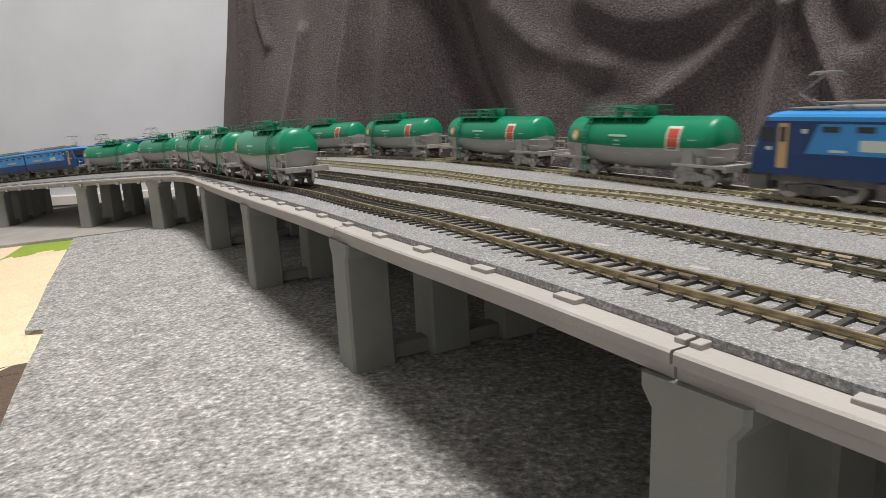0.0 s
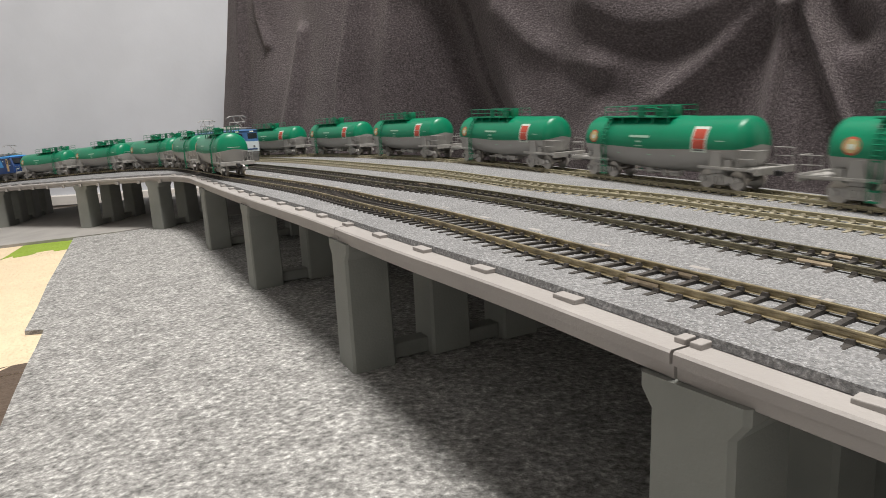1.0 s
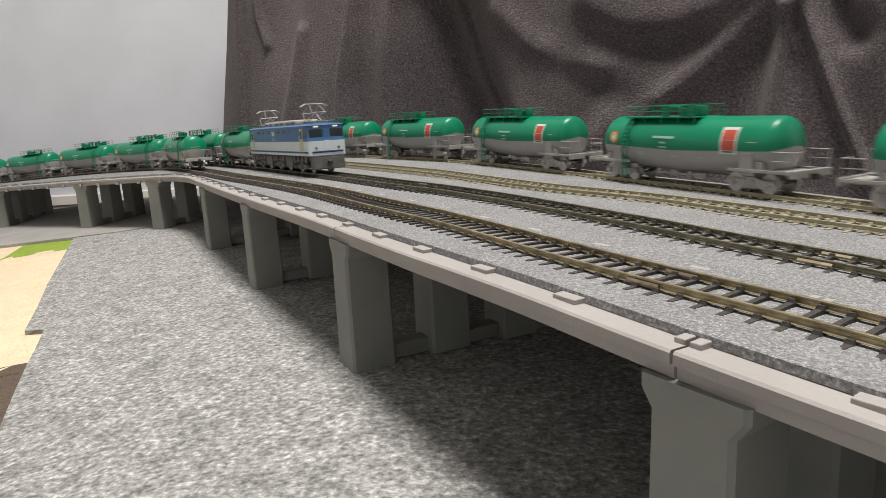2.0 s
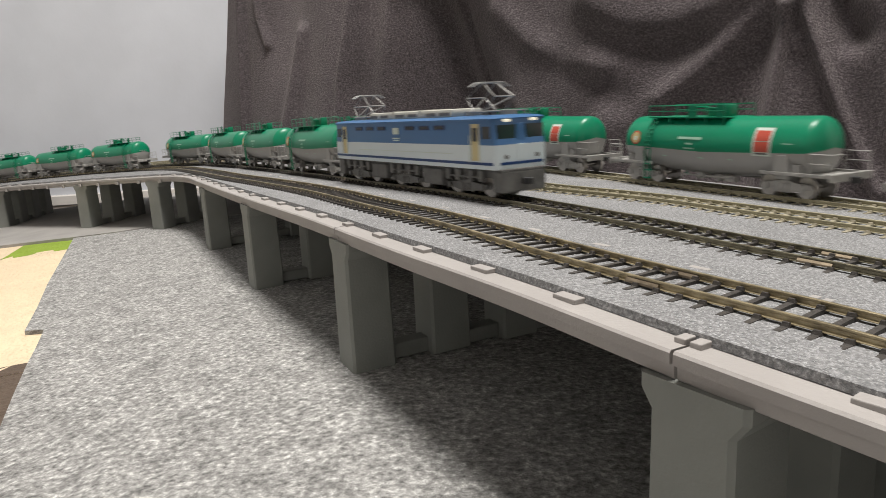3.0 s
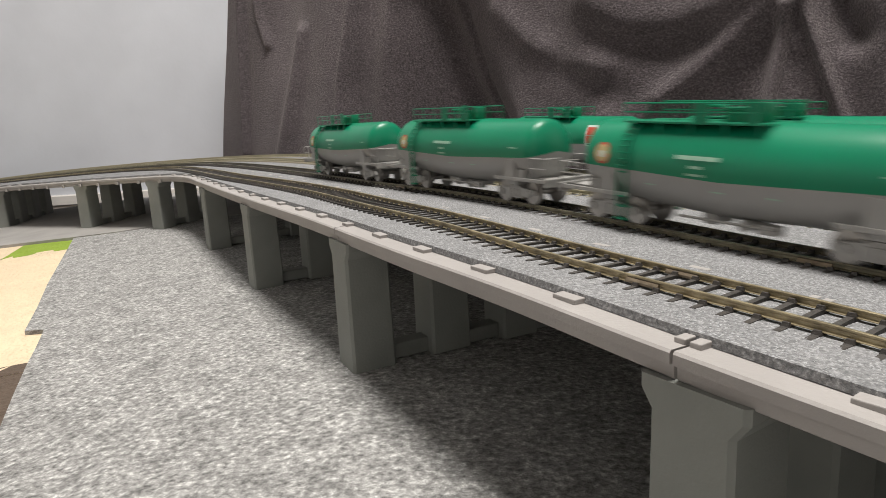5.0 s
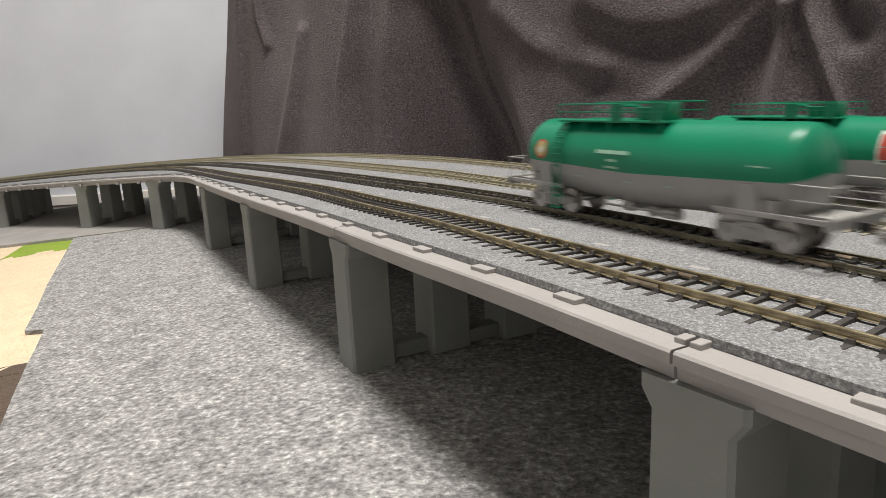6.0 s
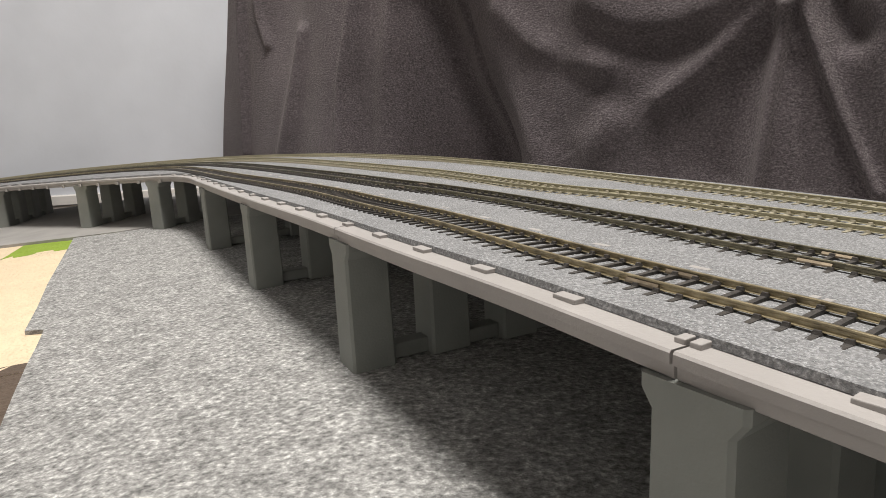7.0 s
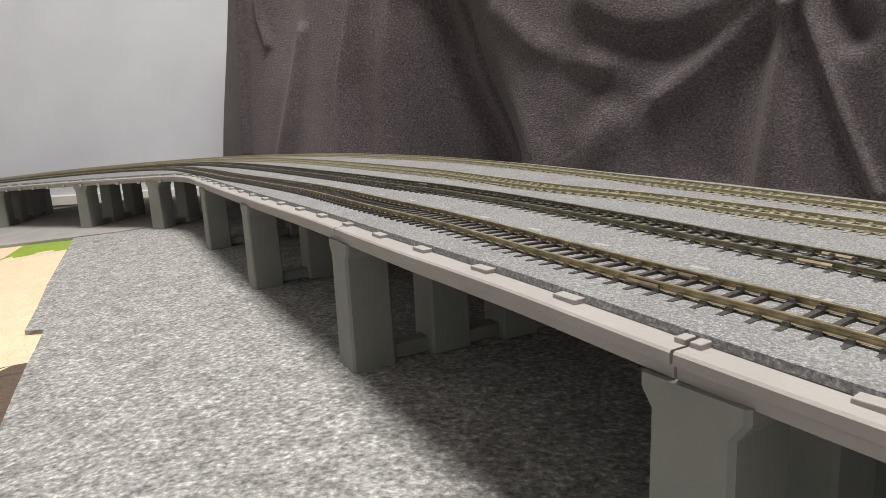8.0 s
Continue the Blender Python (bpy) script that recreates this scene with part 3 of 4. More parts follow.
def sleeper_mesh(pale):
    """One sleeper with its four rail chairs."""
    bm = bmesh.new()
    hl = 0.0142
    box(bm, -0.00092, 0.00092, -hl, hl, -0.0021, 0.0, 0, (0.86, 0.985))
    for c in (-0.00825, 0.00825):
        for o in (-0.0012, 0.0012):
            box(bm, -0.0010, 0.0010, c + o - 0.0007, c + o + 0.0007, -0.0001, 0.0009, 0, (0.75, 0.5))
    me = bpy.data.meshes.new("sleeper")
    bm.to_mesh(me)
    bm.free()
    me.materials.append(M_TIE2 if pale else M_TIE)
    return me


def make_track(key, pale, pitch, label):
    line = LINES[key]
    tr = empty("railway_track", label, "railway track", "railway tracks")
    s0, s1 = 0.05, line.length - 0.02
    for c in (-0.00825, 0.00825):
        sweep("rail", line, s0, s1, rail_profile(c), RAIL_Z, M_RAILPALE if pale else M_RAILDARK if key == "T2" else M_RAIL, tr, step=0.004)
    me = sleeper_mesh(pale)
    verts0 = [tuple(v.co) for v in me.vertices]
    faces0 = [tuple(p.vertices) for p in me.polygons]
    near0 = line.near(0.16, 0.05)
    rest_v, rest_f, count = [], [], 0
    for i in range(int((s1 - s0) / pitch)):
        s = s0 + pitch * (i + 0.5)
        p, w = line.at(s), line.way(s)
        a = math.atan2(w[1], w[0]) + random.uniform(-0.012, 0.012)
        z = RAIL_Z - 0.0021 + level(*p)
        if s > near0 and count < 230:
            ob = new("sleeper", me)
            ob.parent = tr
            ob.location, ob.rotation_euler = (p[0], p[1], z), (0, 0, a)
            count += 1
        else:
            ca, sa = math.cos(a), math.sin(a)
            base = len(rest_v)
            rest_v += [(p[0] + ca * x - sa * y, p[1] + sa * x + ca * y, z + h) for x, y, h in verts0]
            rest_f += [tuple(base + k for k in f) for f in faces0]
    ob = raw("far_sleepers", rest_v, rest_f, M_TIE2 if pale else M_TIE, tr)
    tagged(ob, kind="stuff")
    return tr


TR = {}
for key, pale, pitch, label in (("T1", False, 0.0064, "model railway track with brown rails and dark sleepers along the edge"), ("T2", False, 0.0064, "model railway track with brown rails on dark sleepers"), ("T3", True, 0.0066, "model railway track with tan sleepers and bright rail chairs"), ("T4", True, 0.0066, "model railway track with tan sleepers beside the blanket")):
    TR[key] = make_track(key, pale, pitch, label)


def make_joiners():
    for key, x, y in (("T1", 0.058, 0.165), ("T1", -0.118, 0.487), ("T1", -0.10, 0.455), ("T2", 0.112, 0.187), ("T2", -0.065, 0.492), ("T2", -0.018, 0.41)):
        line = LINES[key]
        s = line.near(x, y)
        for c in (-0.00825, 0.00825):
            sweep("rail_joiner", line, s - 0.005, s + 0.005, [(c - 0.0012, -0.0021), (c - 0.0012, -0.0015), (c - 0.0006, -0.0008), (c + 0.0006, -0.0008), (c + 0.0012, -0.0015), (c + 0.0012, -0.0021)], RAIL_Z, M_JOINER, TR[key])


make_joiners()


def make_stones():
    """Loose gravel over the bed: small angular stones."""
    rng = np.random.default_rng(7)
    N = 210000
    s = S_JOINT - 0.10 + 0.80 * rng.random(N) ** 1.5
    o = 0.0090 + 0.19 * rng.random(N) ** 1.1
    R = LIP.R
    px, py = np.interp(s, LIP.S, R[:, 0]), np.interp(s, LIP.S, R[:, 1])
    wx, wy = np.interp(s + 0.004, LIP.S, R[:, 0]) - px, np.interp(s + 0.004, LIP.S, R[:, 1]) - py
    ln = np.hypot(wx, wy)
    px, py = px + wy / ln * o, py - wx / ln * o
    r = rng.uniform(0.00022, 0.00050, N)
    zz = np.array([level(x, y) for x, y in zip(px, py)]) + RAIL_Z - 0.0029
    a = rng.uniform(0, 6.28, N)
    V = np.zeros((N, 5, 3))
    for k in range(4):
        kr = r * rng.uniform(0.6, 1.3, N)
        V[:, k, 0], V[:, k, 1], V[:, k, 2] = px + kr * np.cos(a + k * 1.571), py + kr * np.sin(a + k * 1.571), zz + rng.uniform(0.0, 0.0001, N)
    V[:, 4, 0], V[:, 4, 1], V[:, 4, 2] = px + r * rng.uniform(-0.4, 0.4, N), py + r * rng.uniform(-0.4, 0.4, N), zz + 0.0001 + r * rng.uniform(0.06, 0.24, N)
    base = (np.arange(N) * 5)[:, None, None]
    Fs = (base + np.array([(0, 1, 4), (1, 2, 4), (2, 3, 4), (3, 0, 4)])[None]).reshape(-1, 3).tolist()
    V = V.reshape(-1, 3)
    ob = raw("ballast_stones", V.tolist(), Fs, M_STONE)
    tagged(ob, "loose grey granite gravel scattered round the tracks", "gravel", kind="stuff")


make_stones()


# ---- tank wagons ----
def tank_shell(bm, a0, a1, steps, half=0.0705):
    """Part of the tank's skin between two angles (0 = up): belly deeper in the middle, dished ends."""
    rows = []
    for x in (-1.0, -0.997, -0.99, -0.98, -0.965, -0.945, -0.925, -0.905, -0.885, -0.6, -0.3, 0, 0.3, 0.6, 0.885, 0.905, 0.925, 0.945, 0.965, 0.98, 0.99, 0.997, 1.0):
        full = 0.0150 + 0.0016 * (1 - abs(x))
        e = max(0.0, (abs(x) - 0.885) / 0.115)
        r = full * max(0.0, 1 - e ** 2.3) ** 0.56 if e < 1 else 0.0
        zc = 0.0400 - full
        rows.append([(half * x, r * math.sin(a0 + (a1 - a0) * k / steps), zc + r * math.cos(a0 + (a1 - a0) * k / steps)) for k in range(steps + 1)])
    vs = [[bm.verts.new(p) for p in row] for row in rows]
    for r0, r1 in zip(vs, vs[1:]):
        for k in range(steps):
            bm.faces.new((r0[k], r0[k + 1], r1[k + 1], r1[k]))
    bmesh.ops.remove_doubles(bm, verts=bm.verts, dist=1e-6)


def side_plate(bm, x, z, w, h, side, lift=0.0002):
    """A printed plate that follows the tank's curve at height z."""
    n = 6
    rows = []
    for i in range(n + 1):
        zz = z - h / 2 + h * i / n
        y = []
        for xx in (x - w / 2, x + w / 2):
            full = 0.0150 + 0.0016 * (1 - abs(xx) / 0.0705)
            zc = 0.0400 - full
            y.append(math.sqrt(max(1e-9, full * full - (zz - zc) ** 2)) + lift)
        rows.append([bm.verts.new((xx, side * yy, zz)) for xx, yy in zip((x - w / 2, x + w / 2), y)])
    for r0, r1 in zip(rows, rows[1:]):
        bm.faces.new((r0[0], r0[1], r1[1], r1[0]))


def side_disc(bm, x, z, r, side, lift):
    full = 0.0150 + 0.0016 * (1 - abs(x) / 0.0705)
    zc = 0.0400 - full
    ring = []
    for k in range(20):
        xx, zz = x + r * math.cos(k * math.pi / 10), z + r * math.sin(k * math.pi / 10)
        ring.append(bm.verts.new((xx, side * (math.sqrt(full * full - (zz - zc) ** 2) + lift), zz)))
    bm.faces.new(ring)


def bogie(parent, x, material=None, wheelbase=0.0215, r=0.0054, half=0.0108, frame=None):
    material = material or M_BOGIE
    bg = None
    bm = bmesh.new()
    for s in (-1, 1):
        y = s * half
        # side frame: arched bar, axle boxes, spring nest
        pts = [(-wheelbase / 2 - 0.004, 0.0048), (-wheelbase / 2 - 0.003, 0.0072), (-wheelbase / 4, 0.0078), (-0.0035, 0.0088), (0.0035, 0.0088), (wheelbase / 4, 0.0078), (wheelbase / 2 + 0.003, 0.0072), (wheelbase / 2 + 0.004, 0.0048), (wheelbase / 2 - 0.003, 0.0042), (0.0045, 0.0028), (-0.0045, 0.0028), (-wheelbase / 2 + 0.003, 0.0042)]
        lo = [bm.verts.new((x + px, y - 0.0009, pz)) for px, pz in pts]
        hi = [bm.verts.new((x + px, y + 0.0009, pz)) for px, pz in pts]
        bm.faces.new(lo)
        bm.faces.new(hi[::-1])
        for k in range(len(pts)):
            bm.faces.new((lo[k], lo[(k + 1) % len(pts)], hi[(k + 1) % len(pts)], hi[k]))
        for ax in (-wheelbase / 2, wheelbase / 2):
            disc(bm, (x + ax, y + s * 0.0014, 0.0054), (0, 1, 0), 0.0017, 0.0014, 10)
        for ax in (-0.0022, 0.0022):
            disc(bm, (x + ax, y + s * 0.0011, 0.0054), (0, 0, 1), 0.0012, 0.0036, 8)
    box(bm, x - 0.002, x + 0.002, -half, half, 0.0060, 0.0095)
    bg = part("bogie", bm, material, parent)
    for ax in (-wheelbase / 2, wheelbase / 2):
        bm = bmesh.new()
        for s in (-1, 1):
            disc(bm, (x + ax, s * 0.0080, r), (0, 1, 0), r, 0.0018, 22)
            disc(bm, (x + ax, s * 0.0068, r), (0, 1, 0), r + 0.0006, 0.0007, 22)
        disc(bm, (x + ax, 0, r), (0, 1, 0), 0.0011, 0.020, 8)
        part("wheelset", bm, M_WHEEL, bg, smooth=True)
    return bg


def make_wagon(red_sign):
    label = "green and grey model tank wagon with a red side sign" if red_sign else "green and grey model tank wagon with a round side emblem"
    wg = empty("tank_wagon", label, "tank wagon", "tank wagons")
    split = 1.72
    bm = bmesh.new()
    tank_shell(bm, -split, split, 36)
    part("tank_upper", bm, M_TANKG, wg, "glossy green upper tank", True)
    bm = bmesh.new()
    tank_shell(bm, split, 2 * math.pi - split, 26)
    part("tank_lower", bm, M_TANKS, wg, "light grey tank belly", True)
    # walkway and its railings
    bm = bmesh.new()
    for s in (-1, 1):
        box(bm, -0.047, 0.013, min(s * 0.0045, s * 0.0118), max(s * 0.0045, s * 0.0118), 0.0392, 0.0399, 0.0001)
    box(bm, -0.0150, -0.0085, -0.0117, -0.0113, 0.0396, 0.0468)
    box(bm, 0.0060, 0.0110, -0.0117, -0.0113, 0.0396, 0.0474)
    for x in (-0.044, -0.03, -0.016, -0.002, 0.011):
        for s in (-1, 1):
            box(bm, x - 0.0004, x + 0.0004, s * 0.0110 - 0.0003, s * 0.0110 + 0.0003, 0.0340, 0.0395)
    walk_part = part("walkway", bm, M_TANKG, wg)
    for s in (-1, 1):
        bm = bmesh.new()
        for h in (0.0432, 0.0464):
            tube(bm, [(-0.047, s * 0.0116, h), (0.013, s * 0.0116, h)], 0.00028, 5)
        for x in (-0.047, -0.035, -0.023, -0.011, 0.001, 0.013):
            tube(bm, [(x, s * 0.0116, 0.0402), (x, s * 0.0116, 0.0464)], 0.00028, 5)
        part("railing", bm, M_TANKG, walk_part)
    bm = bmesh.new()
    disc(bm, (-0.004, 0, 0.0418), (0, 0, 1), 0.0052, 0.0040, 20)
    disc(bm, (-0.004, 0, 0.0442), (0, 0, 1), 0.0058, 0.0009, 20)
    box(bm, 0.004, 0.0085, -0.003, 0.003, 0.040, 0.0462, 0.0004)
    tube(bm, [(-0.020, 0, 0.041), (-0.020, 0, 0.0452), (-0.012, 0, 0.0452), (-0.008, 0, 0.044)], 0.0007, 6)
    part("manhole", bm, M_TANKG, wg, smooth=True)
    # ladders down both sides
    for s in (-1, 1):
        bm = bmesh.new()
        path = []
        for k in range(9):
            a = 0.62 + (1.75 - 0.62) * k / 8
            path.append((0.0172 * math.sin(a), 0.0243 + 0.0172 * math.cos(a)))
        path += [(0.0172, 0.012), (0.0166, 0.0035)]
        for x in (-0.0446, -0.0402):
            tube(bm, [(x, s * y, z) for y, z in path], 0.00042, 5)
        for y, z in path[::1]:
            tube(bm, [(-0.0446, s * y, z), (-0.0402, s * y, z)], 0.00032, 5)
        box(bm, -0.0450, -0.0398, s * 0.0166 - 0.0012, s * 0.0166 + 0.0012, 0.0030, 0.0036)
        box(bm, -0.0450, -0.0398, s * 0.0160 - 0.0012, s * 0.0160 + 0.0012, 0.0078, 0.0084)
        part("ladder", bm, M_TANKG, wg)
    # end platforms, saddles and handrails
    for e in (-1, 1):
        bm = bmesh.new()
        for s in (-1, 1):
            box(bm, min(e * 0.040, e * 0.0800), max(e * 0.040, e * 0.0800), s * 0.0150 - 0.0006, s * 0.0150 + 0.0006, 0.0116, 0.0132, 0.0002)
        box(bm, min(e * 0.0788, e * 0.0805), max(e * 0.0788, e * 0.0805), -0.0162, 0.0162, 0.0098, 0.0136, 0.0003)
        box(bm, min(e * 0.066, e * 0.0788), max(e * 0.066, e * 0.0788), -0.0085, 0.0085, 0.0122, 0.0127)
        box(bm, min(e * 0.040, e * 0.0800), max(e * 0.040, e * 0.0800), -0.003, 0.003, 0.0095, 0.0125)
        frame_part = part("end_frame", bm, M_BOGIE, wg)
        bm = bmesh.new()
        for s in (-1, 1):
            box(bm, e * 0.052 - 0.0050, e * 0.052 + 0.0050, s * 0.0140 - 0.0014, s * 0.0140 + 0.0014, 0.0118, 0.0215, 0.0003, (0.62, 1.0))
            box(bm, e * 0.0600 - 0.0022, e * 0.0600 + 0.0022, s * 0.0138 - 0.001, s * 0.0138 + 0.001, 0.0130, 0.0170, 0.0002)
        box(bm, e * 0.052 - 0.0040, e * 0.052 + 0.0040, -0.0140, 0.0140, 0.0095, 0.0120)
        part("saddle", bm, M_TANKS, wg)
        bm = bmesh.new()
        for s in (-1, 1):
            tube(bm, [(e * 0.0680, s * 0.0152, 0.0132), (e * 0.0680, s * 0.0152, 0.0226), (e * 0.0795, s * 0.0152, 0.0226), (e * 0.0795, s * 0.0152, 0.0132)], 0.00034, 5)
            tube(bm, [(e * 0.0680, s * 0.0152, 0.0180), (e * 0.0795, s * 0.0152, 0.0180)], 0.00028, 5)
        tube(bm, [(e * 0.0795, -0.0152, 0.0226), (e * 0.0795, -0.006, 0.0226), (e * 0.0795, -0.006, 0.0132)], 0.0003, 5)
        part("handrail", bm, M_BOGIE, frame_part)
        bm = bmesh.new()
        box(bm, min(e * 0.0805, e * 0.0846), max(e * 0.0805, e * 0.0846), -0.0016, 0.0016, 0.0088, 0.0118, 0.0003)
        part("coupler", bm, M_DARK, frame_part)
        bogie(wg, e * 0.0520)
    # valve gear under the belly
    bm = bmesh.new()
    box(bm, -0.012, -0.006, -0.006, 0.006, 0.0045, 0.0085, 0.0004)
    disc(bm, (0.006, 0, 0.0062), (0, 1, 0), 0.0022, 0.016, 12)
    box(bm, 0.012, 0.020, -0.010, -0.006, 0.0048, 0.0080, 0.0004)
    tube(bm, [(-0.03, 0.009, 0.0062), (0.03, 0.009, 0.0062)], 0.0005, 5)
    tube(bm, [(-0.02, -0.010, 0.0068), (0.02, -0.010, 0.0068)], 0.0005, 5)
    part("brake_gear", bm, M_BOGIE, wg)
    # prints: emblem, text bars, red sign
    for s, ex in ((-1, -0.0550), (1, 0.0550)):
        bm = bmesh.new()
        side_disc(bm, ex, 0.0275, 0.0042, s, 0.00018)
        em = part("emblem", bm, M_RED, wg, "round red and yellow emblem")
        bm = bmesh.new()
        side_disc(bm, ex, 0.0275, 0.0033, s, 0.00030)
        part("emblem_centre", bm, M_YEL, em)
        bm = bmesh.new()
        side_plate(bm, ex, 0.0272, 0.0030, 0.0024, s, 0.00042)
        part("emblem_mark", bm, M_WHITE, em)
        tx = -0.009 if s < 0 else 0.009
        for w, h, z in ((0.0180, 0.0014, 0.0283), (0.0052, 0.0010, 0.0252), (0.0072, 0.0008, 0.0226)):
            bm = bmesh.new()
            side_plate(bm, tx, z, w, h, s, 0.0003)
            part("text_bar", bm, M_TEXT, wg)
        for x, w in ((-0.03, 0.003), (0.0, 0.004), (0.02, 0.003)):
            bm = bmesh.new()
            side_plate(bm, x, 0.0175, w, 0.0005, s, 0.0003)
            part("text_bar", bm, M_TEXT, wg)
        bm = bmesh.new()
        side_plate(bm, -s * 0.0 + (0.055 if s < 0 else -0.055), 0.0270, 0.006, 0.0005, s, 0.0003)
        part("text_bar", bm, M_TEXT, wg)
        if red_sign and s < 0:
            bm = bmesh.new()
            side_plate(bm, 0.0400, 0.0275, 0.0112, 0.0142, s, 0.00035)
            sg = part("sign_board", bm, M_WHITE, wg, "white-framed red sign")
            for z, h in ((0.0306, 0.0052), (0.0250, 0.0052)):
                bm = bmesh.new()
                side_plate(bm, 0.0400, z, 0.0088, h, s, 0.0005)
                part("sign_field", bm, M_RED, sg)
            bm = bmesh.new()
            side_plate(bm, 0.0400, 0.0216, 0.0078, 0.0008, s, 0.0005)
            part("sign_bar", bm, M_UNDER, sg)
    bm = bmesh.new()
    box(bm, -0.0712, -0.0708, -0.006, 0.006, 0.0262, 0.0266)
    part("end_mark", bm, M_WHITE, wg)
    return wg


# ---- locomotives ----
def shell(bm, x0, x1, W, z0, z1, rise=0.0, nose0=0.0, nose1=0.0, steps=1):
    """A coach body between two heights; noses rake the ends back towards the top."""
    rows = []
    for z, k in ((z0, 0), (z1, 1)):
        rows.append([(x0 + nose0 * k, -W / 2, z), (x1 - nose1 * k, -W / 2, z), (x1 - nose1 * k, W / 2, z), (x0 + nose0 * k, W / 2, z)])
    vs = [[bm.verts.new(p) for p in r] for r in rows]
    for k in range(4):
        bm.faces.new((vs[0][k], vs[0][(k + 1) % 4], vs[1][(k + 1) % 4], vs[1][k]))
    bm.faces.new(vs[0][::-1])
    bm.faces.new(vs[1])
    es = [e for e in bm.edges if abs(e.verts[0].co.z - e.verts[1].co.z) > 0.001]
    bmesh.ops.bevel(bm, geom=es, offset=0.0022, segments=3, affect="EDGES", profile=0.5)


def roof(bm, x0, x1, W, z, rise):
    n = 10
    rows = []
    for x, k in ((x0, 0.0), (x0 + 0.003, 0.9), (x0 + 0.006, 1.0), (x1 - 0.006, 1.0), (x1 - 0.003, 0.9), (x1, 0.0)):
        rows.append([bm.verts.new((x, W / 2 * math.cos(math.pi * j / n) , z + rise * k * math.sin(math.pi * j / n) ** 0.6 if 0 < j < n else z)) for j in range(n + 1)])
    for r0, r1 in zip(rows, rows[1:]):
        for j in range(n):
            bm.faces.new((r0[j], r0[j + 1], r1[j + 1], r1[j]))


def diamond_panto(parent, x, z):
    pg = []
    bm = bmesh.new()
    for s in (-1, 1):
        tube(bm, [(x - 0.009, s * 0.008, z + 0.0015), (x + 0.009, s * 0.008, z + 0.0015)], 0.0005, 5)
    for a in (-0.009, 0.009):
        tube(bm, [(x + a, -0.0085, z + 0.0015), (x + a, 0.0085, z + 0.0015)], 0.0005, 5)
    for a in (-0.007, 0.007):
        for s in (-1, 1):
            disc(bm, (x + a, s * 0.008, z + 0.0005), (0, 0, 1), 0.0008, 0.002, 8)
    base = part("pantograph_base", bm, M_PANTO, parent)
    for e in (-1, 1):
        for s in (-1, 1):
            bm = bmesh.new()
            tube(bm, [(x + e * 0.0045, s * 0.0078, z + 0.002), (x + e * 0.0130, s * 0.0064, z + 0.0092), (x + e * 0.0008, s * 0.0044, z + 0.0165)], 0.00042, 5)
            part("pantograph_arm", bm, M_PANTO, base)
        bm = bmesh.new()
        tube(bm, [(x + e * 0.0130, -0.0064, z + 0.0092), (x + e * 0.0130, 0.0064, z + 0.0092)], 0.0004, 5)
        part("pantograph_tie", bm, M_PANTO, base)
        bm = bmesh.new()
        tube(bm, [(x + e * 0.0045, -0.0078, z + 0.002), (x + e * 0.0130, 0.0064, z + 0.0092)], 0.0003, 5)
        part("pantograph_brace", bm, M_PANTO, base)
    bm = bmesh.new()
    for e in (-1, 1):
        tube(bm, [(x + e * 0.0022, -0.0125, z + 0.0148), (x + e * 0.0022, -0.0085, z + 0.0170), (x + e * 0.0022, 0.0085, z + 0.0170), (x + e * 0.0022, 0.0125, z + 0.0148)], 0.00045, 5)
    part("pantograph_head", bm, M_PANTO, base)


def single_panto(parent, x, z, up=True):
    bm = bmesh.new()
    box(bm, x - 0.010, x + 0.010, -0.008, 0.008, z + 0.0008, z + 0.0016, 0.0002)
    base = part("pantograph_base", bm, M_PANTO, parent)
    bm = bmesh.new()
    tube(bm, [(x - 0.007, 0, z + 0.0015), (x + 0.010, 0, z + 0.0085), (x - 0.004, 0, z + 0.0185)], 0.0005, 6)
    tube(bm, [(x - 0.003, 0.002, z + 0.0015), (x + 0.009, 0.002, z + 0.0080)], 0.0003, 5)
    part("pantograph_arms", bm, M_PANTO, base)
    bm = bmesh.new()
    for e in (-1, 1):
        tube(bm, [(x - 0.004 + e * 0.002, -0.0125, z + 0.0172), (x - 0.004 + e * 0.002, -0.008, z + 0.0190), (x - 0.004 + e * 0.002, 0.008, z + 0.0190), (x - 0.004 + e * 0.002, 0.0125, z + 0.0172)], 0.00045, 5)
    part("pantograph_head", bm, M_PANTO, base)


def plate(bm, x0, x1, z0, z1, y, side, t=0.0003):
    y0, y1 = sorted((side * y, side * (y + t)))
    box(bm, x0, x1, y0, y1, z0, z1)


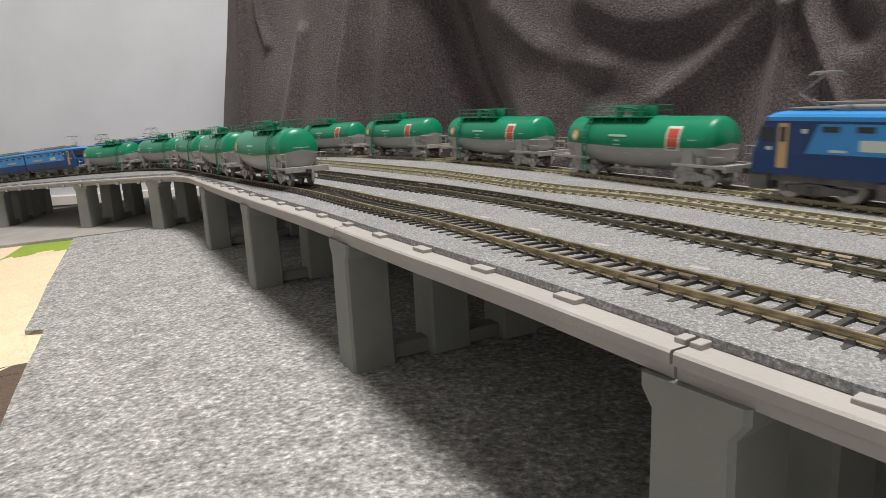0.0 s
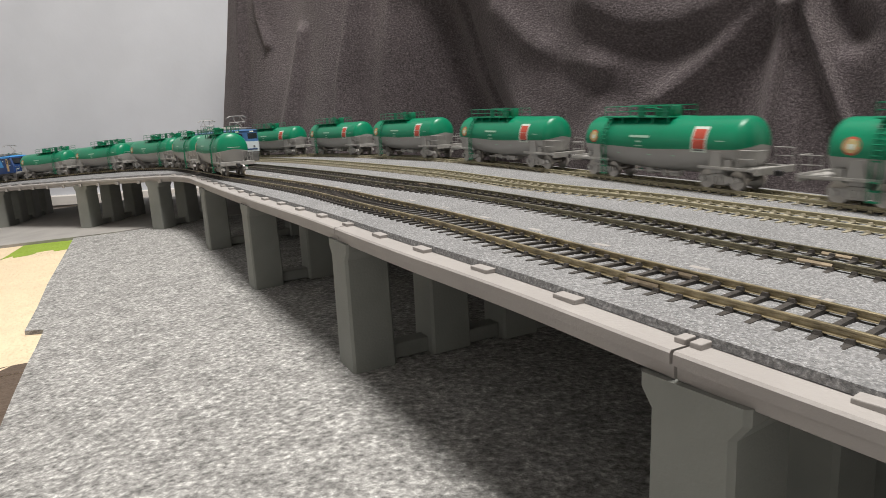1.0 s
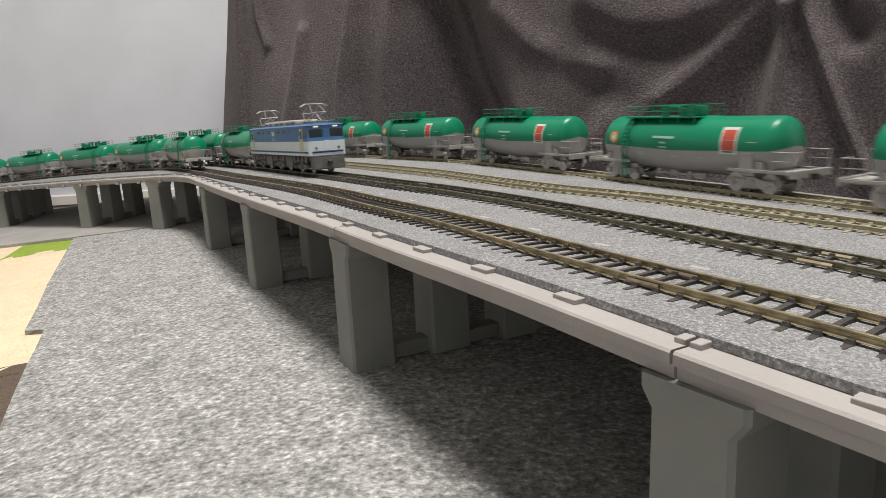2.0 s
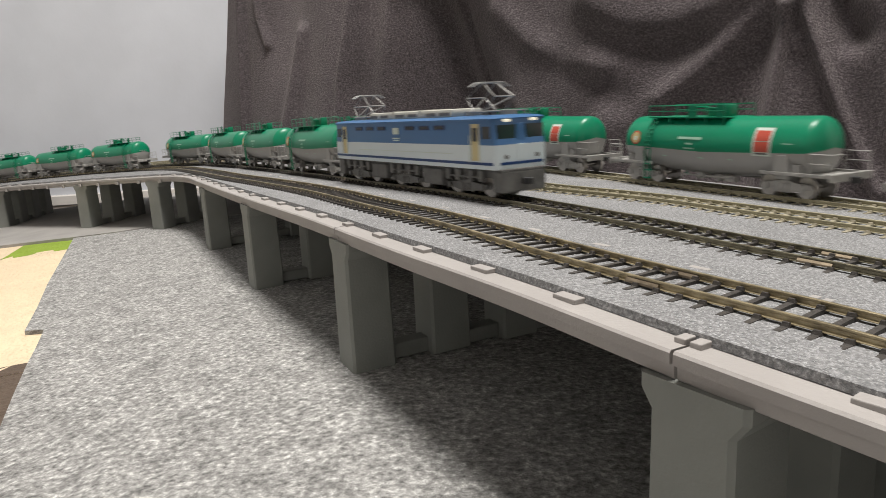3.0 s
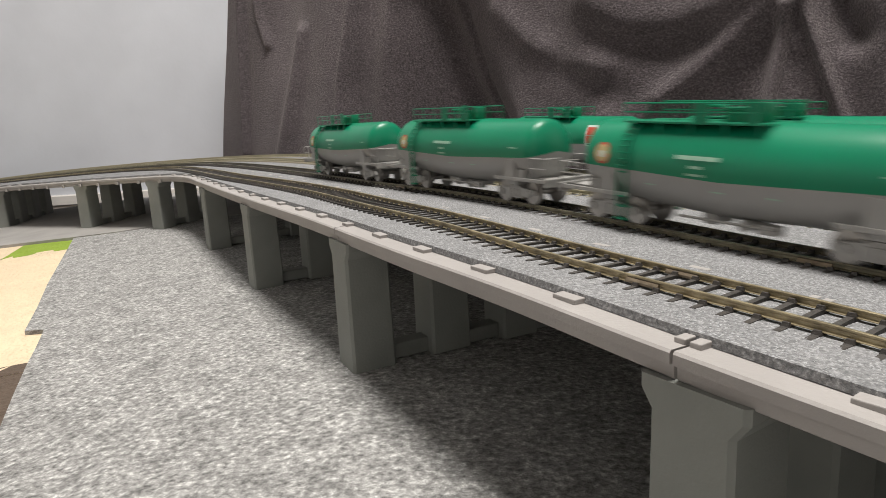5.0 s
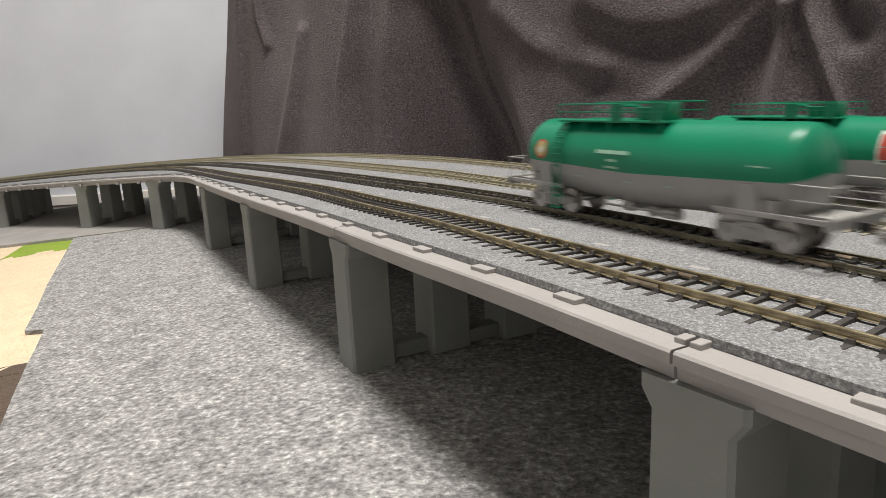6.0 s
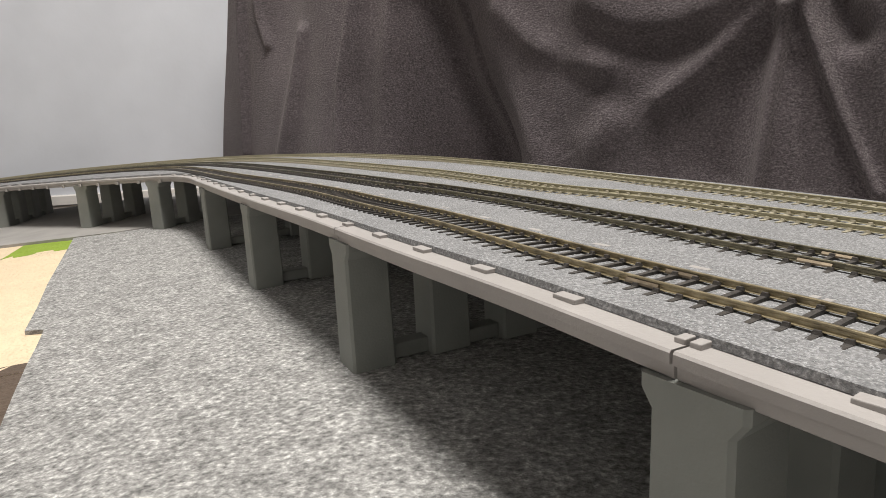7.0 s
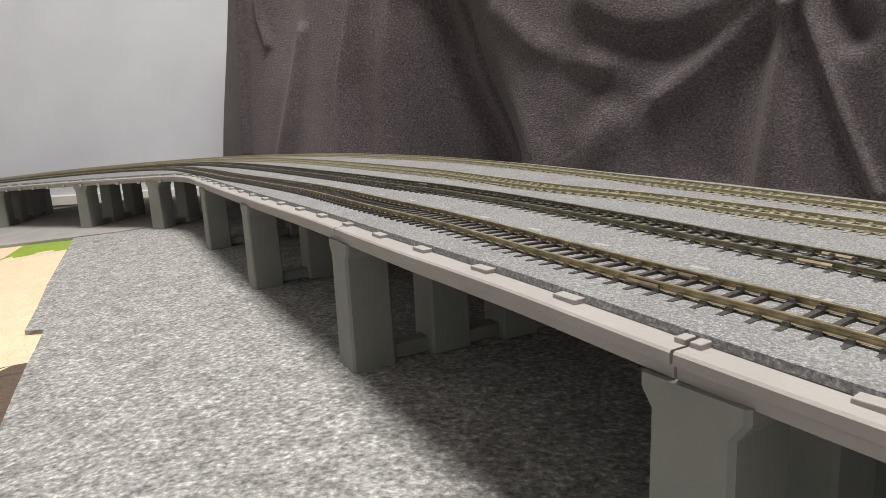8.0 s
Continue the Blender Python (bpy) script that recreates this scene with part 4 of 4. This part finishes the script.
def make_electric_loco():
    lo = empty("electric_locomotive", "blue and pale grey model electric locomotive with raised diamond pantographs", "locomotive")
    W, h = 0.0350, 0.1005
    bm = bmesh.new()
    shell(bm, -h, h, W, 0.0160, 0.0288)
    part("body_lower", bm, M_LOCOW, lo, "pale blue-grey body lower half", True)
    bm = bmesh.new()
    shell(bm, -h, h, W - 0.0002, 0.0288, 0.0425, 0, 0.0022, 0.0022)
    up = part("body_upper", bm, M_LOCOB, lo, "blue body upper half", True)
    bm = bmesh.new()
    roof(bm, -h + 0.001, h - 0.001, W + 0.0008, 0.0424, 0.0018)
    part("roof", bm, M_LOCOB, lo, smooth=True)
    bm = bmesh.new()
    box(bm, -0.052, 0.052, -0.0115, 0.0115, 0.0436, 0.0485, 0.0014)
    box(bm, -0.018, -0.016, -0.0118, 0.0118, 0.0436, 0.0489)
    box(bm, 0.016, 0.018, -0.0118, 0.0118, 0.0436, 0.0489)
    part("roof_housing", bm, M_ROOF, lo, "long grey-beige roof housing", True)
    for x in (-0.045, -0.030, -0.008, 0.008, 0.030, 0.045):
        for s in (-1, 1):
            bm = bmesh.new()
            plate(bm, x - 0.0055, x + 0.0055, 0.0448, 0.0466, 0.0115, s, 0.0002)
            part("roof_vent", bm, M_UNDER, lo)
    for x in (-0.074, 0.074):
        diamond_panto(lo, x, 0.0446)
    bm = bmesh.new()
    for x in (-0.058, 0.058, -0.090, 0.090):
        box(bm, x - 0.0025, x + 0.0025, -0.004, 0.004, 0.0438, 0.0468, 0.0005)
    tube(bm, [(-0.09, 0.013, 0.0462), (0.09, 0.013, 0.0462)], 0.0005, 5)
    part("roof_gear", bm, M_PANTO, lo)
    for s in (-1, 1):
        # dark blue stripe, windows, doors, plates
        bm = bmesh.new()
        plate(bm, -h + 0.0022, h - 0.0022, 0.0183, 0.0198, W / 2, s)
        part("stripe", bm, M_NAVY, lo)
        bm = bmesh.new()
        plate(bm, -h + 0.003, h - 0.003, 0.0413, 0.0421, W / 2, s, 0.0008)
        part("gutter", bm, M_LOCOB, lo)
        for x in (-0.058, -0.041, -0.024, 0.014, 0.031, 0.048):
            bm = bmesh.new()
            plate(bm, x - 0.0062, x + 0.0062, 0.0368, 0.0396, W / 2 - 0.0001, s, 0.0002)
            w = part("side_window", bm, M_NAVY, lo)
            bm = bmesh.new()
            plate(bm, x - 0.0050, x + 0.0050, 0.0373, 0.0391, W / 2 + 0.0001, s, 0.0002)
            part("pane", bm, M_GLASS, w)
        for x in (-0.083, 0.083):
            bm = bmesh.new()
            plate(bm, x - 0.0034, x + 0.0034, 0.0205, 0.0400, W / 2 - 0.0001, s, 0.0003)
            d = part("door", bm, M_DOORY, lo, "pale yellow crew door")
            bm = bmesh.new()
            plate(bm, x - 0.0021, x + 0.0021, 0.0308, 0.0378, W / 2 + 0.0002, s, 0.0002)
            part("pane", bm, M_GLASS, d)
            for e in (-1, 1):
                bm = bmesh.new()
                tube(bm, [(x + e * 0.0043, s * (W / 2 + 0.0006), 0.0195), (x + e * 0.0043, s * (W / 2 + 0.0006), 0.034)], 0.00025, 5)
                part("handrail", bm, M_WHITE, d)
        for x in (-0.0925, 0.0925):
            bm = bmesh.new()
            plate(bm, x - 0.0036, x + 0.0036, 0.0322, 0.0385, W / 2 - 0.0002, s, 0.0003)
            part("cab_window", bm, M_GLASS, lo)
        for x, z, w, hh in ((-0.004, 0.0365, 0.0075, 0.0042), (-0.004, 0.0318, 0.0090, 0.0008), (-0.004, 0.0305, 0.0075, 0.0006)):
            bm = bmesh.new()
            plate(bm, x - w / 2, x + w / 2, z - hh / 2, z + hh / 2, W / 2, s)
            part("marking", bm, M_WHITE, lo)
        bm = bmesh.new()
        plate(bm, -0.06, 0.06, 0.0236, 0.0239, W / 2, s, 0.0002)
        part("seam", bm, M_WHITE, lo)
    for e in (-1, 1):
        x = e * (h - 0.0009)
        for s in (-1, 1):
            bm = bmesh.new()
            vs = box(bm, -0.0002, 0.0006, s * 0.0096 - 0.0060, s * 0.0096 + 0.0060, 0.0312, 0.0390, 0.0)
            ob = part("windscreen", bm, M_GLASS, lo)
            ob.location = (e * (h - 0.0011), 0, 0)
            if e < 0:
                ob.rotation_euler = (0, 0, math.pi)
            bm = bmesh.new()
            for o in (-0.0012, 0.0012):
                disc(bm, (e * (h - 0.0012), s * 0.0090 + o, 0.0412), (1, 0, 0), 0.00075, 0.0022, 12)
            part("headlight", bm, M_LIGHT if e > 0 else M_UNDER, lo, "twin round headlight")
            bm = bmesh.new()
            disc(bm, (e * h, s * 0.0105, 0.0225), (1, 0, 0), 0.0012, 0.0012, 12)
            part("tail_lamp", bm, M_RED if e < 0 else M_UNDER, lo)
        bm = bmesh.new()
        box(bm, min(x, x + e * 0.0013), max(x, x + e * 0.0013), -0.0028, 0.0028, 0.0205, 0.0290, 0.0002)
        part("front_door", bm, M_LOCOW, lo)
        bm = bmesh.new()
        box(bm, min(x - e * 0.002, x + e * 0.0006), max(x - e * 0.002, x + e * 0.0006), -0.0028, 0.0028, 0.0292, 0.0395, 0.0002)
        part("front_door", bm, M_LOCOB, lo)
        bm = bmesh.new()
        box(bm, min(x, e * (h + 0.0004)), max(x, e * (h + 0.0004)), -W / 2 + 0.003, W / 2 - 0.003, 0.0183, 0.0198)
        part("stripe", bm, M_NAVY, lo)
        bm = bmesh.new()
        box(bm, min(x, e * (h + 0.0020)), max(x, e * (h + 0.0020)), -W / 2 + 0.002, W / 2 - 0.002, 0.0150, 0.0162, 0.0003)
        box(bm, min(e * 0.094, e * 0.1025), max(e * 0.094, e * 0.1025), -0.0150, 0.0150, 0.0038, 0.0152, 0.0010)
        part("buffer_beam", bm, M_UNDER, lo)
        bm = bmesh.new()
        box(bm, min(e * 0.101, e * 0.1075), max(e * 0.101, e * 0.1075), -0.0018, 0.0018, 0.0078, 0.0112, 0.0004)
        part("coupler", bm, M_DARK, lo)
    bm = bmesh.new()
    box(bm, -0.098, 0.098, -0.0130, 0.0130, 0.0110, 0.0162)
    for x0, x1 in ((-0.046, -0.024), (0.024, 0.046)):
        box(bm, x0, x1, -0.0155, 0.0155, 0.0045, 0.0140, 0.0006)
    part("underframe", bm, M_UNDER, lo)
    for x in (-0.068, 0.0, 0.068):
        bogie(lo, x, M_UNDER, 0.032, 0.0069, 0.0130)
        for s in (-1, 1):
            for o in (-0.016, -0.006, 0.006, 0.016):
                bm = bmesh.new()
                box(bm, x + o - 0.0022, x + o + 0.0022, s * 0.0146 - 0.0012, s * 0.0146 + 0.0012, 0.0088, 0.0150, 0.0004)
                part("spring_box", bm, M_UNDER, lo)
            bm = bmesh.new()
            tube(bm, [(x - 0.017, s * 0.0152, 0.0112), (x + 0.017, s * 0.0152, 0.0112)], 0.0006, 5)
            part("sand_pipe", bm, M_UNDER, lo)
    return lo


def make_blue_unit():
    """One half of a two-unit blue electric locomotive; the cab is at +x."""
    lo = empty("locomotive_unit", "two-tone blue model electric locomotive unit with single-arm pantograph", "locomotive", "blue locomotive units")
    W, a, b = 0.0362, -0.0760, 0.0765
    bm = bmesh.new()
    shell(bm, a, b, W, 0.0130, 0.0240, 0, 0, 0.0006)
    part("body_lower", bm, M_NAVY, lo, "dark navy lower body", True)
    bm = bmesh.new()
    shell(bm, a, b - 0.0006, W - 0.0002, 0.0240, 0.0425, 0, 0, 0.0075)
    part("body_upper", bm, M_NAVY, lo, "navy upper body", True)
    bm = bmesh.new()
    roof(bm, a, b - 0.0078, W, 0.0424, 0.0030)
    part("roof", bm, M_SKY, lo, smooth=True)
    bm = bmesh.new()
    box(bm, -0.066, 0.040, -0.009, 0.009, 0.0450, 0.0478, 0.0010)
    tube(bm, [(-0.06, 0.011, 0.0492), (0.045, 0.011, 0.0492)], 0.0006, 5)
    tube(bm, [(-0.06, -0.011, 0.0492), (0.045, -0.011, 0.0492)], 0.0006, 5)
    for x in (-0.05, -0.03, -0.01, 0.01, 0.03):
        for s in (-1, 1):
            disc(bm, (x, s * 0.011, 0.0470), (0, 0, 1), 0.0010, 0.0045, 8)
    part("roof_gear", bm, M_PANTO, lo)
    single_panto(lo, 0.052, 0.0452)
    for s in (-1, 1):
        bm = bmesh.new()
        y0, y1 = sorted((s * (W / 2 - 0.0002), s * (W / 2 + 0.0002)))
        pts = [(a + 0.002, 0.0245), (0.046, 0.0245), (0.040, 0.0392), (a + 0.002, 0.0392)]
        vs = [[bm.verts.new((px, yy, pz)) for px, pz in pts] for yy in (y0, y1)]
        bm.faces.new(vs[0])
        bm.faces.new(vs[1][::-1])
        for k in range(4):
            bm.faces.new((vs[0][k], vs[0][(k + 1) % 4], vs[1][(k + 1) % 4], vs[1][k]))
        part("side_panel", bm, M_SKY, lo, "sky-blue side panel")
        bm = bmesh.new()
        plate(bm, a + 0.002, b - 0.009, 0.0405, 0.0425, W / 2 - 0.0002, s, 0.0005)
        part("roof_band", bm, M_SKY, lo)
        for x in (-0.062, -0.042, -0.022, 0.0, 0.018, 0.034):
            bm = bmesh.new()
            plate(bm, x - 0.0042, x + 0.0042, 0.0352, 0.0380, W / 2 + 0.0002, s, 0.0002)
            part("side_window", bm, M_GLASS, lo)
        bm = bmesh.new()
        plate(bm, 0.0555, 0.0610, 0.0165, 0.0395, W / 2 - 0.0001, s, 0.0003)
        d = part("door", bm, M_TAN, lo, "tan crew door")
        bm = bmesh.new()
        plate(bm, 0.0567, 0.0598, 0.0300, 0.0375, W / 2 + 0.0002, s, 0.0002)
        part("pane", bm, M_GLASS, d)
        bm = bmesh.new()
        plate(bm, 0.0630, 0.0700, 0.0298, 0.0372, W / 2 - 0.0002, s, 0.0003)
        part("cab_window", bm, M_GLASS, lo)
        for x, z, w, hh in ((0.012, 0.0292, 0.016, 0.0052), (0.030, 0.0262, 0.008, 0.0012), (0.047, 0.0355, 0.0026, 0.0022), (0.0655, 0.0265, 0.003, 0.0018), (-0.035, 0.0292, 0.030, 0.0030)):
            bm = bmesh.new()
            plate(bm, x - w / 2, x + w / 2, z - hh / 2, z + hh / 2, W / 2 + 0.0002, s)
            part("marking", bm, M_WHITE if x > -0.03 else M_ROOF, lo)
    bm = bmesh.new()
    vs = [bm.verts.new(p) for p in ((b - 0.0022, -0.015, 0.0300), (b - 0.0022, 0.015, 0.0300), (b - 0.0062, 0.015, 0.0400), (b - 0.0062, -0.015, 0.0400))]
    f = bm.faces.new(vs)
    r = bmesh.ops.extrude_face_region(bm, geom=[f])
    for g in r["geom"]:
        if isinstance(g, bmesh.types.BMVert):
            g.co.x += 0.0012
    part("windscreen", bm, M_GLASS, lo)
    bm = bmesh.new()
    box(bm, b - 0.010, b + 0.001, -0.0165, 0.0165, 0.0040, 0.0130, 0.0010)
    part("skirt", bm, M_UNDER, lo)
    bm = bmesh.new()
    for s in (-1, 1):
        disc(bm, (b, s * 0.011, 0.0195), (1, 0, 0), 0.0014, 0.0016, 12)
    part("front_lamps", bm, M_WHITE, lo)
    bm = bmesh.new()
    box(bm, b, b + 0.006, -0.0018, 0.0018, 0.0080, 0.0115, 0.0004)
    box(bm, a - 0.002, a, -0.006, 0.006, 0.0100, 0.0380, 0.0004)
    part("coupler", bm, M_DARK, lo)
    bm = bmesh.new()
    box(bm, a + 0.002, b - 0.008, -0.0130, 0.0130, 0.0090, 0.0135)
    box(bm, -0.012, 0.012, -0.0158, 0.0158, 0.0045, 0.0125, 0.0008)
    part("underframe", bm, M_UNDER, lo)
    for x in (-0.043, 0.043):
        bogie(lo, x, M_UNDER, 0.031, 0.0068, 0.0125)
    return lo


def resize(thing, k):
    """Scale a thing along each axis so its size fits the camera's view."""
    done = set()
    for o in thing.children_recursive:
        o.location = o.location * Vector(k) if isinstance(k, tuple) else o.location * k
        if o.data.name not in done:
            done.add(o.data.name)
            o.data.transform(Matrix.Diagonal((*k, 1)) if isinstance(k, tuple) else Matrix.Scale(k, 4))
    return thing


FAR_PITCH, MID_PITCH, NEAR_PITCH = 0.170, 0.160, 0.159
plain = resize(make_wagon(False), (0.93, 0.95, 0.99))
signed = resize(make_wagon(True), (0.93, 0.95, 0.99))
loco = resize(make_electric_loco(), (0.945, 0.93, 0.935))
blue = resize(make_blue_unit(), (0.93, 0.92, 0.935))
AWAY = pose(0, -1.5, 0.05)

# trains: (vehicle, place behind the leading point, turned about, half bogie distance)
train_far = [(blue, -0.3055, False, 0.040), (copy_thing(blue, AWAY), -0.1615, True, 0.040)]
train_far += [(signed if k == 0 else copy_thing(signed, AWAY), FAR_PITCH * k, False, 0.047) for k in range(7)]
train_mid = [(loco, 0.0135, False, 0.062)] + [(plain if k == 0 else copy_thing(plain, AWAY), 0.1850 + MID_PITCH * k, False, 0.047) for k in range(4)]
train_near = [(copy_thing(plain, AWAY), NEAR_PITCH * k, False, 0.047) for k in range(5)]
train_near += [(copy_thing(blue, AWAY), 4 * NEAR_PITCH + 0.150, True, 0.039), (copy_thing(blue, AWAY), 4 * NEAR_PITCH + 0.2935, False, 0.039)]


def far_place(t):
    return 2.2063 - 0.1895 * t


def mid_place(t):
    u = min(t, 5.7)
    return sum(k * u ** i for i, k in enumerate((3.144736, -0.354615, 0.04832, -0.009601, 0.000607))) - 0.2700 * (t - u)


def near_place(t):
    u = min(t, 4.6)
    return 2.4910 + 0.170 * u + 0.0115 * u * u + 0.276 * (t - u)


def vehicle_pose(line, s, half, forward, turned):
    """forward: -1 runs to smaller s, +1 to greater s."""
    a, b = line.at(s - half), line.at(s + half)
    m = (a + b) / 2
    d = (b - a) * forward * (-1 if turned else 1)
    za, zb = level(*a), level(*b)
    yaw = math.atan2(d[1], d[0])
    climb = math.atan2((zb - za) * forward * (-1 if turned else 1), np.linalg.norm(d))
    return pose(m[0], m[1], RAIL_Z + (za + zb) / 2, 0, -math.degrees(climb), math.degrees(yaw))


def motions():
    times = [round(0.2 * k, 2) for k in range(41)]
    for cars, key, place, forward in ((train_far, "T4", far_place, -1), (train_mid, "T2", mid_place, -1), (train_near, "T1", near_place, 1)):
        for ob, behind, turned, half in cars:
            walk(ob, [(t, vehicle_pose(LINES[key], place(t) + behind, half, forward, turned)) for t in times])


motions()
